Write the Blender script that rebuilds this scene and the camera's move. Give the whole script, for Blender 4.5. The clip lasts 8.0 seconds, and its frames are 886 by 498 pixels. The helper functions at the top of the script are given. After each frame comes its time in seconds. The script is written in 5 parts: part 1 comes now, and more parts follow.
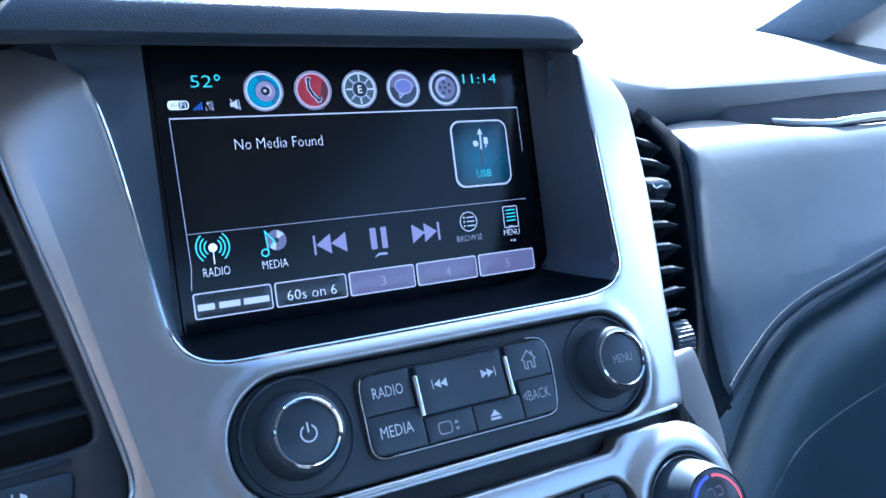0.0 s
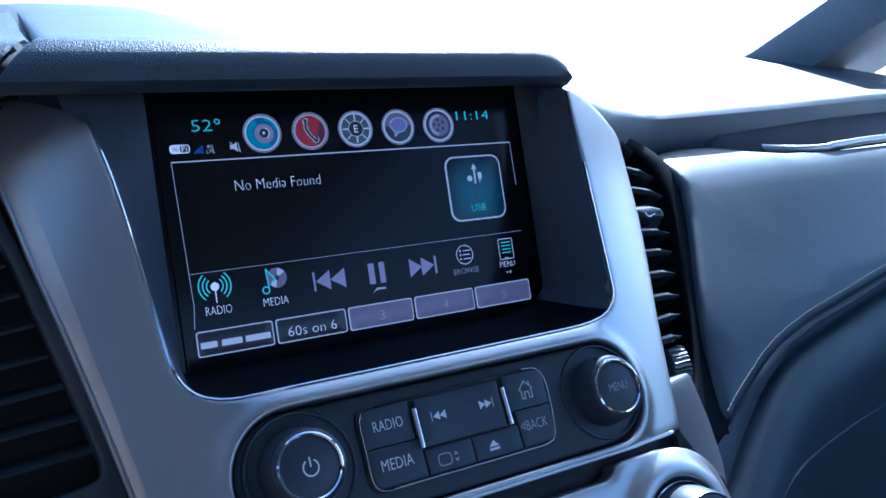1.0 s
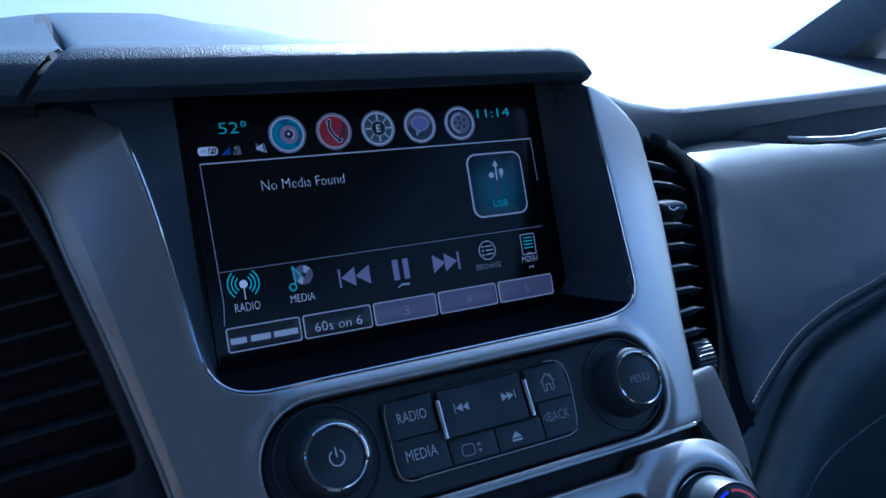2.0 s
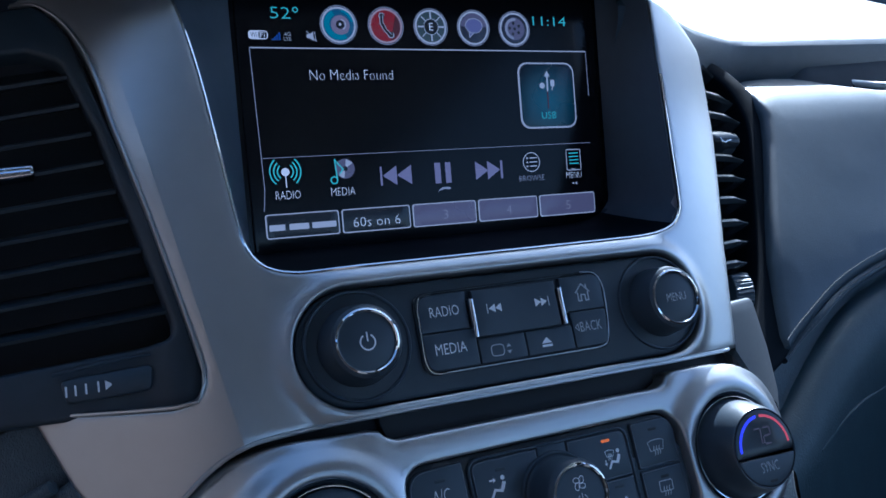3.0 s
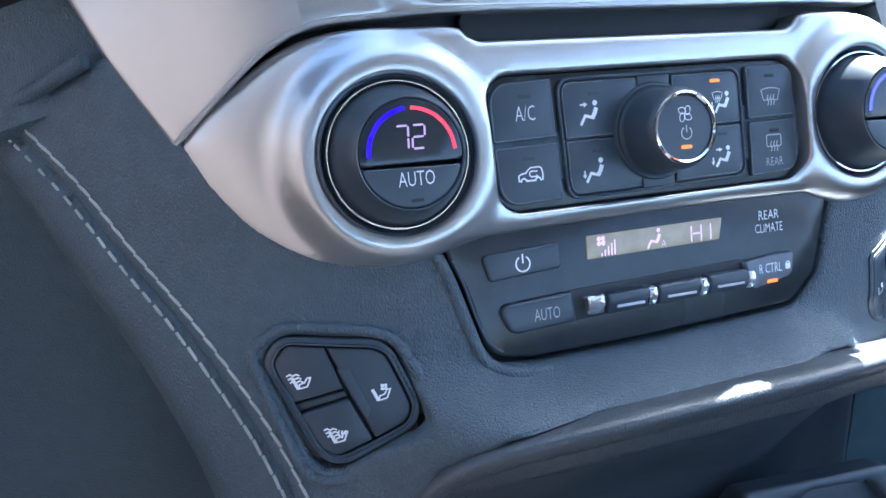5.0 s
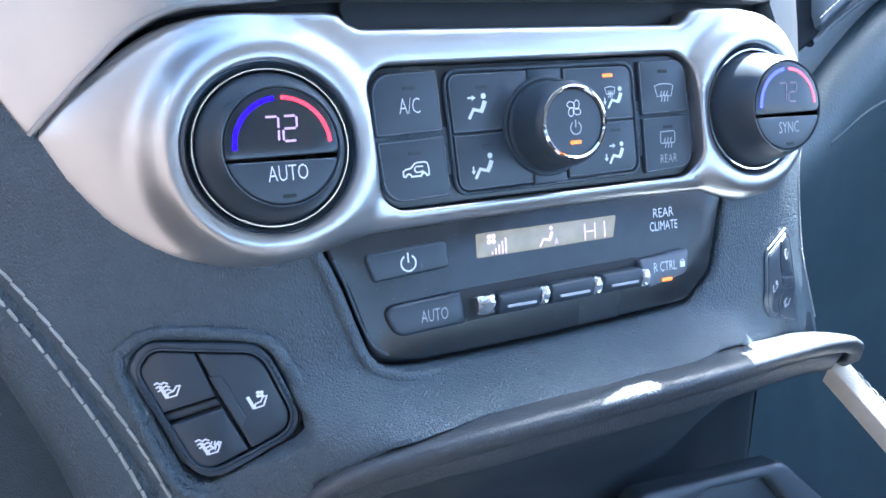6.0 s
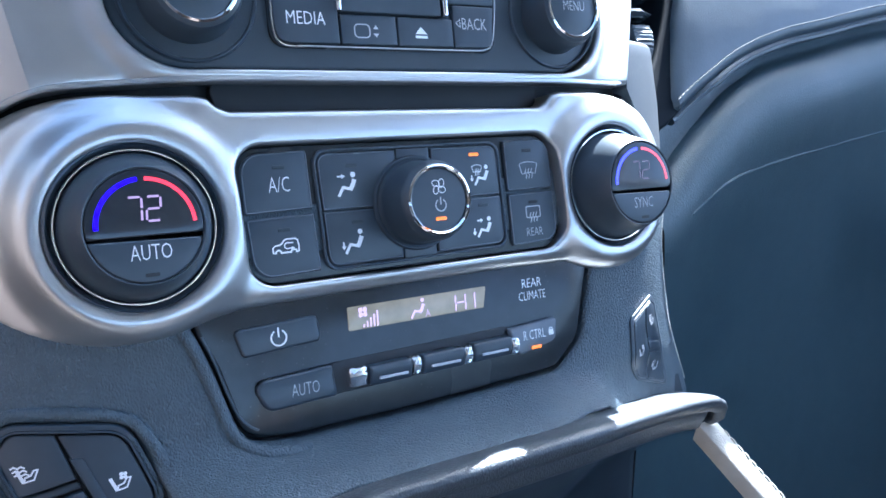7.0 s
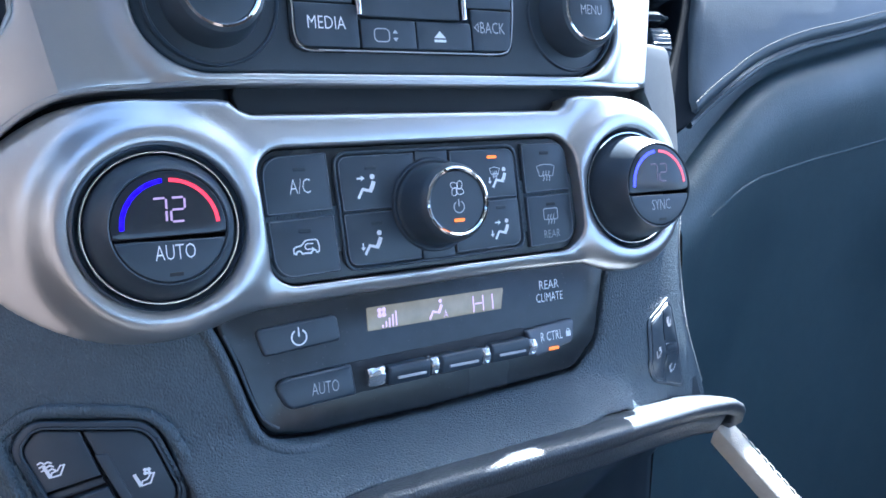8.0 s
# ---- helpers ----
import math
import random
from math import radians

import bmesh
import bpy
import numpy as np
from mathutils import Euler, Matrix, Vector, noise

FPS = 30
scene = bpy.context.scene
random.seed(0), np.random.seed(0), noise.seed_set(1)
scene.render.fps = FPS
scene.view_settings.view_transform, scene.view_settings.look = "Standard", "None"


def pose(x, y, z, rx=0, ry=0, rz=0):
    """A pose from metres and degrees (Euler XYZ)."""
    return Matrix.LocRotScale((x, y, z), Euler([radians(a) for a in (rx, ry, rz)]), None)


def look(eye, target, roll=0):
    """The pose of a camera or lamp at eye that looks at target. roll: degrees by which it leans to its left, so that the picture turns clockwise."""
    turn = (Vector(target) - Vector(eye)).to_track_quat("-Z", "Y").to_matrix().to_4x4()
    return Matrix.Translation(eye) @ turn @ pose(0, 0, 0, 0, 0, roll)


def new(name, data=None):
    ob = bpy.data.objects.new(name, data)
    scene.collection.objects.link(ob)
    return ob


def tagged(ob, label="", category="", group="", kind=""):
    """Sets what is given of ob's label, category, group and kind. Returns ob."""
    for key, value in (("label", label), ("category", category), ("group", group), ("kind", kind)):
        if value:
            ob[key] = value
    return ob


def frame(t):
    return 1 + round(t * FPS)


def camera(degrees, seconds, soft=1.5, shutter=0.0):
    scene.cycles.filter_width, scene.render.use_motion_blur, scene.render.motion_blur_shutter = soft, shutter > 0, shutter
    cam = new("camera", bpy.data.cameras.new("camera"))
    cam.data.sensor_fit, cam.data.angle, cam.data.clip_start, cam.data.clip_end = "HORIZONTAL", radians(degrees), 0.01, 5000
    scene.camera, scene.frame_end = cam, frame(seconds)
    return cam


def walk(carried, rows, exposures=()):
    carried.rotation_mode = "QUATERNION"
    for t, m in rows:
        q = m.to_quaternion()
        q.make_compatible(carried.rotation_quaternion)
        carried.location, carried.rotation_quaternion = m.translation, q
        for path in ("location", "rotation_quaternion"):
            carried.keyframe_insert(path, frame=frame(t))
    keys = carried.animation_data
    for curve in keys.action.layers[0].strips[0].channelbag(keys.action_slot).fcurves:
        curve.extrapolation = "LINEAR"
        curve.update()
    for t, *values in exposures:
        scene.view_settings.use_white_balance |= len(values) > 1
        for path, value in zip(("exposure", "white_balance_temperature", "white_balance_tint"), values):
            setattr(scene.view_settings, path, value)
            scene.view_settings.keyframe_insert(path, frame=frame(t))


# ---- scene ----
LENS = 58.31
# Places are worked out in the dash's own frame: x across, y into the dash, z up the touchscreen, origin at the screen.
DASH = Matrix.Translation((0, 0, 1.25)) @ pose(0, 0, 0, -14)
cam = camera(LENS, 8.0, soft=1.6)
PATH = [
    (0, (-0.1471, -0.3274, -0.0611), (-0.0027, -0.0645, -0.0646), -7.08),
    (0.5, (-0.1503, -0.3315, -0.0599), (-0.0032, -0.0701, -0.0570), -7.48),
    (1, (-0.1489, -0.3355, -0.0589), (-0.0036, -0.0731, -0.0518), -8.34),
    (2.3, (-0.1490, -0.3434, -0.0609), (-0.0173, -0.0740, -0.0525), -8.41),
    (2.5, (-0.1496, -0.3420, -0.0655), (-0.0203, -0.0713, -0.0591), -7.43),
    (3, (-0.1514, -0.3382, -0.0772), (-0.0306, -0.0639, -0.0893), -4.60),
    (3.5, (-0.1484, -0.3194, -0.0949), (-0.0375, -0.0448, -0.1432), -3.08),
    (4, (-0.1373, -0.3135, -0.1101), (-0.0297, -0.0435, -0.1847), -2.37),
    (4.5, (-0.1509, -0.3041, -0.1257), (-0.0453, -0.0404, -0.2224), -0.28),
    (4.7, (-0.1563, -0.3039, -0.1287), (-0.0573, -0.0387, -0.2279), -0.38),
    (5.8, (-0.1461, -0.2918, -0.1342), (-0.0348, -0.0349, -0.2419), 1.22),
    (6, (-0.1373, -0.2982, -0.1353), (-0.0164, -0.0433, -0.2373), 1.26),
    (6.5, (-0.1267, -0.3069, -0.1311), (0.0200, -0.0599, -0.2175), 2.19),
    (7, (-0.1280, -0.3105, -0.1292), (0.0238, -0.0639, -0.2077), 2.39),
    (7.5, (-0.1287, -0.3120, -0.1296), (0.0205, -0.0634, -0.2067), 2.31),
    (8, (-0.1297, -0.3129, -0.1294), (0.0166, -0.0626, -0.2066), 2.19),
]
EXPOSURES = [(t, stops, kelvin, 8) for t, stops, kelvin in (
    (0.0, 3.1, 4650), (0.5, 2.65, 4600), (1.0, 2.0, 4450), (2.5, 0.9, 4200), (3.0, 1.75, 4750), (3.5, 2.55, 5200), (4.0, 2.95, 5300), (4.5, 3.3, 5350),
    (6.0, 4.15, 5350), (6.5, 4.15, 5350), (7.0, 3.65, 5250), (8.0, 3.6, 5200))]
walk(cam, [(t, DASH @ look(eye, aim, roll)) for t, eye, aim, roll in PATH], EXPOSURES)

# ---- daylight ----
SUN_AZIMUTH, SUN_HEIGHT = 44.0, 39.0
world = bpy.data.worlds.new("sky")
scene.world = world
world.use_nodes = True
wt = world.node_tree
sky = wt.nodes.new("ShaderNodeTexSky")
sky.sky_type, sky.sun_disc = "NISHITA", False
sky.dust_density = 3.0
sky.sun_elevation, sky.sun_rotation = radians(SUN_HEIGHT), radians(SUN_AZIMUTH)
wt.nodes["Background"].inputs["Strength"].default_value = 0.08
wt.links.new(sky.outputs[0], wt.nodes["Background"].inputs["Color"])
sun = new("sun", bpy.data.lights.new("sun", "SUN"))
sun.data.energy, sun.data.angle, sun.data.color = 5.0, radians(0.6), (1.0, 0.95, 0.87)
az, el = radians(SUN_AZIMUTH), radians(SUN_HEIGHT)
toward = Vector((math.sin(az) * math.cos(el), math.cos(az) * math.cos(el), math.sin(el)))
sun.matrix_world = look(toward * 5, (0, 0, 0))


# ---- materials ----
def material(name, colour, rough=0.5, metal=0.0, grain=0.0, scale=900.0, kind="noise", vary=0.12, coat=0.0, glow=None, power=0.0,
             rough_vary=0.08, dust=0.0, spec=0.5):
    """A surface with colour and gloss that vary at two scales, and a fine relief."""
    m = bpy.data.materials.new(name)
    m.use_nodes = True
    nt = m.node_tree
    b = nt.nodes["Principled BSDF"]
    b.inputs["Metallic"].default_value = metal
    b.inputs["Coat Weight"].default_value = coat
    b.inputs["Coat Roughness"].default_value = 0.08
    b.inputs["Specular IOR Level"].default_value = spec
    tc = nt.nodes.new("ShaderNodeTexCoord")

    def tex(sc, detail=3.0):
        n = nt.nodes.new("ShaderNodeTexNoise")
        n.inputs["Scale"].default_value, n.inputs["Detail"].default_value = sc, detail
        nt.links.new(tc.outputs["Object"], n.inputs["Vector"])
        return n.outputs["Fac"]

    def ramp(value, low, high):
        n = nt.nodes.new("ShaderNodeMapRange")
        n.inputs["From Min"].default_value, n.inputs["From Max"].default_value = 0.3, 0.7
        n.inputs["To Min"].default_value, n.inputs["To Max"].default_value = low, high
        nt.links.new(value, n.inputs["Value"])
        return n.outputs["Result"]

    big, small = tex(14.0), tex(160.0, 5.0)
    mix = nt.nodes.new("ShaderNodeMix")
    mix.data_type = "RGBA"
    mix.inputs["A"].default_value = (*[c * (1 - vary) for c in colour], 1)
    mix.inputs["B"].default_value = (*[min(1, c * (1 + vary)) for c in colour], 1)
    both = nt.nodes.new("ShaderNodeMath")
    both.operation = "ADD"
    nt.links.new(ramp(big, 0, 0.5), both.inputs[0])
    nt.links.new(ramp(small, 0, 0.5), both.inputs[1])
    nt.links.new(both.outputs[0], mix.inputs["Factor"])
    out = mix.outputs["Result"]
    if dust:
        speck = nt.nodes.new("ShaderNodeTexVoronoi")
        speck.inputs["Scale"].default_value = 420.0
        nt.links.new(tc.outputs["Object"], speck.inputs["Vector"])
        near = nt.nodes.new("ShaderNodeMapRange")
        near.inputs["From Min"].default_value, near.inputs["From Max"].default_value = 0.06, 0.13
        near.inputs["To Min"].default_value, near.inputs["To Max"].default_value = dust, 0.0
        nt.links.new(speck.outputs["Distance"], near.inputs["Value"])
        gate = nt.nodes.new("ShaderNodeMath")
        gate.operation = "MULTIPLY"
        nt.links.new(near.outputs["Result"], gate.inputs[0])
        nt.links.new(ramp(tex(60.0), 0, 1), gate.inputs[1])
        dusty = nt.nodes.new("ShaderNodeMix")
        dusty.data_type = "RGBA"
        dusty.inputs["B"].default_value = (0.45, 0.44, 0.42, 1)
        nt.links.new(gate.outputs[0], dusty.inputs["Factor"])
        nt.links.new(out, dusty.inputs["A"])
        out = dusty.outputs["Result"]
    nt.links.new(out, b.inputs["Base Color"])
    nt.links.new(ramp(big, max(0.02, rough - rough_vary), min(1, rough + rough_vary)), b.inputs["Roughness"])
    if grain:
        bump = nt.nodes.new("ShaderNodeBump")
        bump.inputs["Distance"].default_value, bump.inputs["Strength"].default_value = 0.0004, grain
        if kind == "leather":
            v = nt.nodes.new("ShaderNodeTexVoronoi")
            v.feature = "SMOOTH_F1"
            v.inputs["Scale"].default_value = scale
            warp = nt.nodes.new("ShaderNodeMapping")
            warp.inputs["Scale"].default_value = (1.0, 0.62, 1.0)
            warp.inputs["Rotation"].default_value = (0, 0, 0.5)
            nt.links.new(tc.outputs["Object"], warp.inputs["Vector"])
            nt.links.new(warp.outputs[0], v.inputs["Vector"])
            # pebbles, broken up by longer creases
            crease = nt.nodes.new("ShaderNodeTexNoise")
            crease.inputs["Scale"].default_value, crease.inputs["Detail"].default_value = scale * 0.8, 2.0
            pull = nt.nodes.new("ShaderNodeMapping")
            pull.inputs["Scale"].default_value = (1.0, 0.3, 1.0)
            pull.inputs["Rotation"].default_value = (0, 0, -0.15)
            nt.links.new(tc.outputs["Object"], pull.inputs["Vector"])
            nt.links.new(pull.outputs[0], crease.inputs["Vector"])
            sum_up = nt.nodes.new("ShaderNodeMath")
            sum_up.operation = "MULTIPLY_ADD"
            sum_up.inputs[1].default_value = 0.7
            nt.links.new(crease.outputs["Fac"], sum_up.inputs[0])
            nt.links.new(v.outputs["Distance"], sum_up.inputs[2])
            nt.links.new(sum_up.outputs[0], bump.inputs["Height"])
            bump.inputs["Distance"].default_value = 0.0005
            bump.invert = True
        elif kind == "brushed":
            n = nt.nodes.new("ShaderNodeTexNoise")
            n.inputs["Scale"].default_value = scale
            warp = nt.nodes.new("ShaderNodeMapping")
            warp.inputs["Scale"].default_value = (0.04, 1.0, 1.0)
            nt.links.new(tc.outputs["Object"], warp.inputs["Vector"])
            nt.links.new(warp.outputs[0], n.inputs["Vector"])
            nt.links.new(n.outputs["Fac"], bump.inputs["Height"])
        else:
            nt.links.new(tex(scale, 2.0), bump.inputs["Height"])
        nt.links.new(bump.outputs[0], b.inputs["Normal"])
    if glow:
        b.inputs["Emission Color"].default_value = (*glow, 1)
        b.inputs["Emission Strength"].default_value = power
    return m


DARK_VINYL = material("dark_vinyl", (0.022, 0.047, 0.060), 0.5, 0, 0.25, 1500.0, "leather", 0.15)
SILVER = material("satin_silver", (0.53, 0.535, 0.54), 0.34, 0.9, 0.05, 3000.0, "brushed", 0.03, rough_vary=0.03)
CHROME = material("chrome", (0.85, 0.86, 0.88), 0.08, 1.0, vary=0.02, rough_vary=0.02)
LEATHER = material("dash_leather", (0.064, 0.089, 0.110), 0.46, 0, 1.0, 2000.0, "leather", 0.15)
PADDING = material("dash_padding", (0.044, 0.064, 0.088), 0.44, 0, 0.5, 1900.0, "leather", 0.15)
GREY_LEATHER = material("grey_leather", (0.037, 0.056, 0.074), 0.45, 0, 0.14, 1700.0, "leather", 0.12)
PLASTIC = material("black_plastic", (0.025, 0.037, 0.049), 0.45, 0, 0.12, 2600.0, vary=0.15)
SOFT_BLACK = material("soft_touch_black", (0.038, 0.054, 0.072), 0.38, 0, 0.08, 3200.0, vary=0.12)
KNOB_BLACK = material("smooth_knob_black", (0.036, 0.050, 0.066), 0.40, 0, 0.04, 3200.0, vary=0.15, rough_vary=0.06)
GLOSS = material("satin_black", (0.024, 0.030, 0.035), 0.24, 0, vary=0.25, rough_vary=0.1, spec=0.4, dust=0.12)
LIP_LEATHER = material("polished_leather", (0.058, 0.066, 0.075), 0.36, 0, 0.45, 1800.0, "leather", 0.12, rough_vary=0.04)
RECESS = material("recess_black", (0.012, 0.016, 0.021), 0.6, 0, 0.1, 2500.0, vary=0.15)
GREY = material("grey_plastic", (0.050, 0.058, 0.068), 0.5, 0, 0.2, 1800.0, vary=0.1, dust=0.6)
DARK_THREAD = material("dark_thread", (0.09, 0.10, 0.11), 0.8, 0, 0.3, 5000.0, vary=0.25)
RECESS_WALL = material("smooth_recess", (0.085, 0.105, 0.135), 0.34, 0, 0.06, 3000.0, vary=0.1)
# Black with the shade on the recess floor and vent housing in its colour.
SHADED_BLACK = material("shaded_black", (0.004, 0.007, 0.011), 0.6, 0, 0.1, 2500.0, vary=0.1, spec=0.04)
# Black plastic lightened to paint in the sheen of a key and of key edges.
SHEEN_GREY = material("sheen_grey", (0.13, 0.15, 0.18), 0.28, 0, 0.08, 3200.0, vary=0.2)
VENT_SLAT = material("glossy_slat", (0.032, 0.040, 0.050), 0.18, 0, 0.05, 2500.0, vary=0.1)
THREAD = material("grey_thread", (0.42, 0.41, 0.38), 0.8, 0, 0.3, 5000.0, vary=0.25)
PRINT = material("white_print", (0.84, 0.86, 0.90), 0.5, vary=0.04)
# White print dimmed in colour, as right-hand signs fade with viewing angle and reflection.
DIM_PRINT = material("dimmed_print", (0.46, 0.48, 0.52), 0.5, vary=0.04)
GLASS_BLACK = material("display_glass", (0.006, 0.007, 0.010), 0.16, 0, vary=0.1, rough_vary=0.03, spec=0.22)
KNOB_GLASS = material("knob_window", (0.020, 0.026, 0.034), 0.16, 0, vary=0.1, rough_vary=0.03)
CRYSTAL = material("clear_crystal", (0.8, 0.82, 0.86), 0.06, 0.85, 0.9, 700.0, vary=0.3)
FABRIC = material("headliner_cloth", (0.20, 0.20, 0.20), 0.9, 0, 0.3, 1500.0)
# Trim of the unseen cabin walls, warm to tint the silver's reflections.
TRIM_TAN = material("warm_door_trim", (0.075, 0.058, 0.051), 0.6, 0, 0.3, 900.0, "leather")
CARPET = material("floor_carpet", (0.04, 0.04, 0.042), 0.95, 0, 0.5, 1200.0)
PILLAR = material("pillar_cloth", (0.20, 0.21, 0.23), 0.85, 0, 0.25, 1500.0)
ASPHALT = material("pale_concrete", (0.52, 0.52, 0.50), 0.9, 0, 0.3, 60.0)


def lit(name, colour, power, base=0.01):
    return material(name, (base, base, base), 0.25, glow=colour, power=power, vary=0.02)


UI_WHITE = lit("screen_white", (0.75, 0.78, 0.95), 0.174)
UI_LINE = lit("screen_line", (0.6, 0.63, 0.8), 0.126)
UI_GREY = lit("screen_grey", (0.28, 0.30, 0.42), 0.17)
UI_LILAC = lit("screen_lilac", (0.30, 0.28, 0.50), 0.118)
UI_LILAC_DARK = lit("screen_lilac_dark", (0.20, 0.19, 0.33), 0.098)
UI_CYAN = lit("screen_cyan", (0.15, 0.66, 0.70), 0.150)
UI_TEAL = lit("screen_teal", (0.02, 0.24, 0.36), 0.15)
UI_BLUE = lit("screen_blue", (0.03, 0.13, 0.25), 0.140)
UI_NAVY = lit("screen_navy", (0.03, 0.10, 0.45), 0.112)
UI_RED = lit("screen_red", (0.24, 0.02, 0.035), 0.168)
UI_SLATE = lit("screen_slate", (0.05, 0.075, 0.09), 0.168)
UI_NIGHT = lit("screen_night", (0.03, 0.035, 0.06), 0.15)
UI_ROSE = lit("screen_rose", (0.52, 0.40, 0.50), 0.13)
UI_MAUVE = lit("screen_mauve", (0.26, 0.22, 0.34), 0.14)
UI_MAROON = lit("screen_maroon", (0.09, 0.02, 0.035), 0.14)
UI_PERIWINKLE = lit("screen_periwinkle", (0.16, 0.17, 0.40), 0.14)
UI_SMOKE = lit("screen_smoke", (0.34, 0.33, 0.46), 0.125)
UI_DARK = lit("screen_dark", (0.012, 0.016, 0.025), 0.140)
LAMP_ORANGE = lit("amber_lamp", (1.0, 0.20, 0.015), 0.17)
LAMP_BLUE = lit("blue_lamp", (0.02, 0.0, 1.0), 0.22)
LAMP_RED = lit("red_lamp", (1.0, 0.035, 0.07), 0.20)
DIM_BLUE = lit("faint_blue_lamp", (0.05, 0.05, 0.9), 0.336)
DIM_RED = lit("faint_red_lamp", (0.8, 0.08, 0.12), 0.196)
DIM_DIGITS = lit("faint_digits", (0.4, 0.3, 0.5), 0.028)
LAMP_PINK = lit("pale_lamp", (0.82, 0.58, 0.92), 0.095)
DIGIT_PINK = lit("digit_lamp", (0.78, 0.55, 0.95), 0.066)
LCD = material("lcd_background", (0.24, 0.21, 0.16), 0.22, 0, vary=0.35, glow=(0.30, 0.26, 0.18), power=0.045)


# ---- shapes, in millimetres ----
MM = 0.001
TILT_FACE = radians(14.5)
FACE = DASH @ Matrix.Translation((0, -0.066, -0.112)) @ Matrix((
    (1, 0, 0, 0), (0, math.sin(TILT_FACE), -math.cos(TILT_FACE), 0), (0, math.cos(TILT_FACE), math.sin(TILT_FACE), 0), (0, 0, 0, 1)))
SCREEN = DASH @ Matrix(((1, 0, 0, 0), (0, 0, -1, 0), (0, 1, 0, 0), (0, 0, 0, 1)))
PAD = DASH @ Matrix.Translation((0, -0.031, -0.156)) @ Matrix(((1, 0, 0, 0), (0, 0.524, -0.852, 0), (0, 0.852, 0.524, 0), (0, 0, 0, 1)))


def curve(u):
    """How far the stack's face falls back towards its sides."""
    return -0.0036 * max(0.0, abs(u) - 60.0) ** 2


def smooth(a, b, x):
    k = min(1.0, max(0.0, (x - a) / (b - a)))
    return k * k * (3 - 2 * k)


def flip(points):
    return [(p[0], -p[1]) for p in points]


def spaced(points, step, closed=True):
    """The outline with points about step apart, its corners kept."""
    out, n = [], len(points)
    for i in range(n if closed else n - 1):
        a, b = points[i], points[(i + 1) % n]
        k = max(1, int(math.ceil(math.dist(a, b) / step)))
        out += [tuple(a[c] + (b[c] - a[c]) * j / k for c in range(len(a))) for j in range(k)]
    return out if closed else out + [points[-1]]


def spline(points, step=2.0, closed=True):
    """A smooth line through the points."""
    out, n = [], len(points)
    for i in range(n if closed else n - 1):
        p = [points[(i + k) % n] if closed else points[min(n - 1, max(0, i + k))] for k in (-1, 0, 1, 2)]
        k = max(1, int(math.dist(p[1], p[2]) / step))
        for j in range(k):
            t = j / k
            out.append(tuple(0.5 * (2 * p[1][c] + (p[2][c] - p[0][c]) * t + (2 * p[0][c] - 5 * p[1][c] + 4 * p[2][c] - p[3][c]) * t * t
                                    + (3 * p[1][c] - p[0][c] - 3 * p[2][c] + p[3][c]) * t ** 3) for c in range(len(p[1]))))
    return out if closed else out + [points[-1]]


def rounded(points, radius, seg=5):
    """A closed outline with rounded corners; a third number of a point is its own radius."""
    out, n = [], len(points)
    for i in range(n):
        a, b, c = (Vector(points[(i + k) % n][:2]) for k in (-1, 0, 1))
        r = points[i][2] if len(points[i]) > 2 else radius
        d1, d2 = (a - b).normalized(), (c - b).normalized()
        half = math.acos(max(-1, min(1, d1.dot(d2)))) / 2
        if r < 1e-6 or half > 1.55:
            out.append(tuple(b))
            continue
        run = min(r / math.tan(half), 0.49 * (a - b).length, 0.49 * (c - b).length)
        r = run * math.tan(half)
        centre = b + (d1 + d2).normalized() * (r / math.sin(half))
        s, e = b + d1 * run - centre, b + d2 * run - centre
        turn = s.angle_signed(e)
        for j in range(seg + 1):
            v = s.copy()
            v.rotate(Matrix.Rotation(-turn * j / seg, 2))
            out.append(tuple(centre + v))
    return out


def box_outline(x0, x1, y0, y1, radius=1.0, seg=5):
    return rounded([(x0, y0), (x1, y0), (x1, y1), (x0, y1)], radius, seg)


def circle(cx, cy, r, n=48):
    return [(cx + r * math.cos(2 * math.pi * i / n), cy + r * math.sin(2 * math.pi * i / n)) for i in range(n)]


def edge_distance(pts, loops):
    p = np.asarray(pts, float)
    best = np.full(len(p), 1e9)
    for loop in loops:
        a = np.asarray(loop, float)
        b = np.roll(a, -1, 0)
        for s, e in zip(a, b):
            d = e - s
            k = np.clip(((p - s) @ d) / max(d @ d, 1e-12), 0, 1)
            best = np.minimum(best, np.hypot(*(p - s - k[:, None] * d).T))
    return best


def inside(pts, loops):
    p = np.asarray(pts, float)
    odd = np.zeros(len(p), bool)
    for loop in loops:
        a = np.asarray(loop, float)
        b = np.roll(a, -1, 0)
        for (x0, y0), (x1, y1) in zip(a, b):
            cross = (y0 > p[:, 1]) != (y1 > p[:, 1])
            with np.errstate(divide="ignore", invalid="ignore"):
                odd ^= cross & (p[:, 0] < (x1 - x0) * (p[:, 1] - y0) / (y1 - y0) + x0)
    return odd


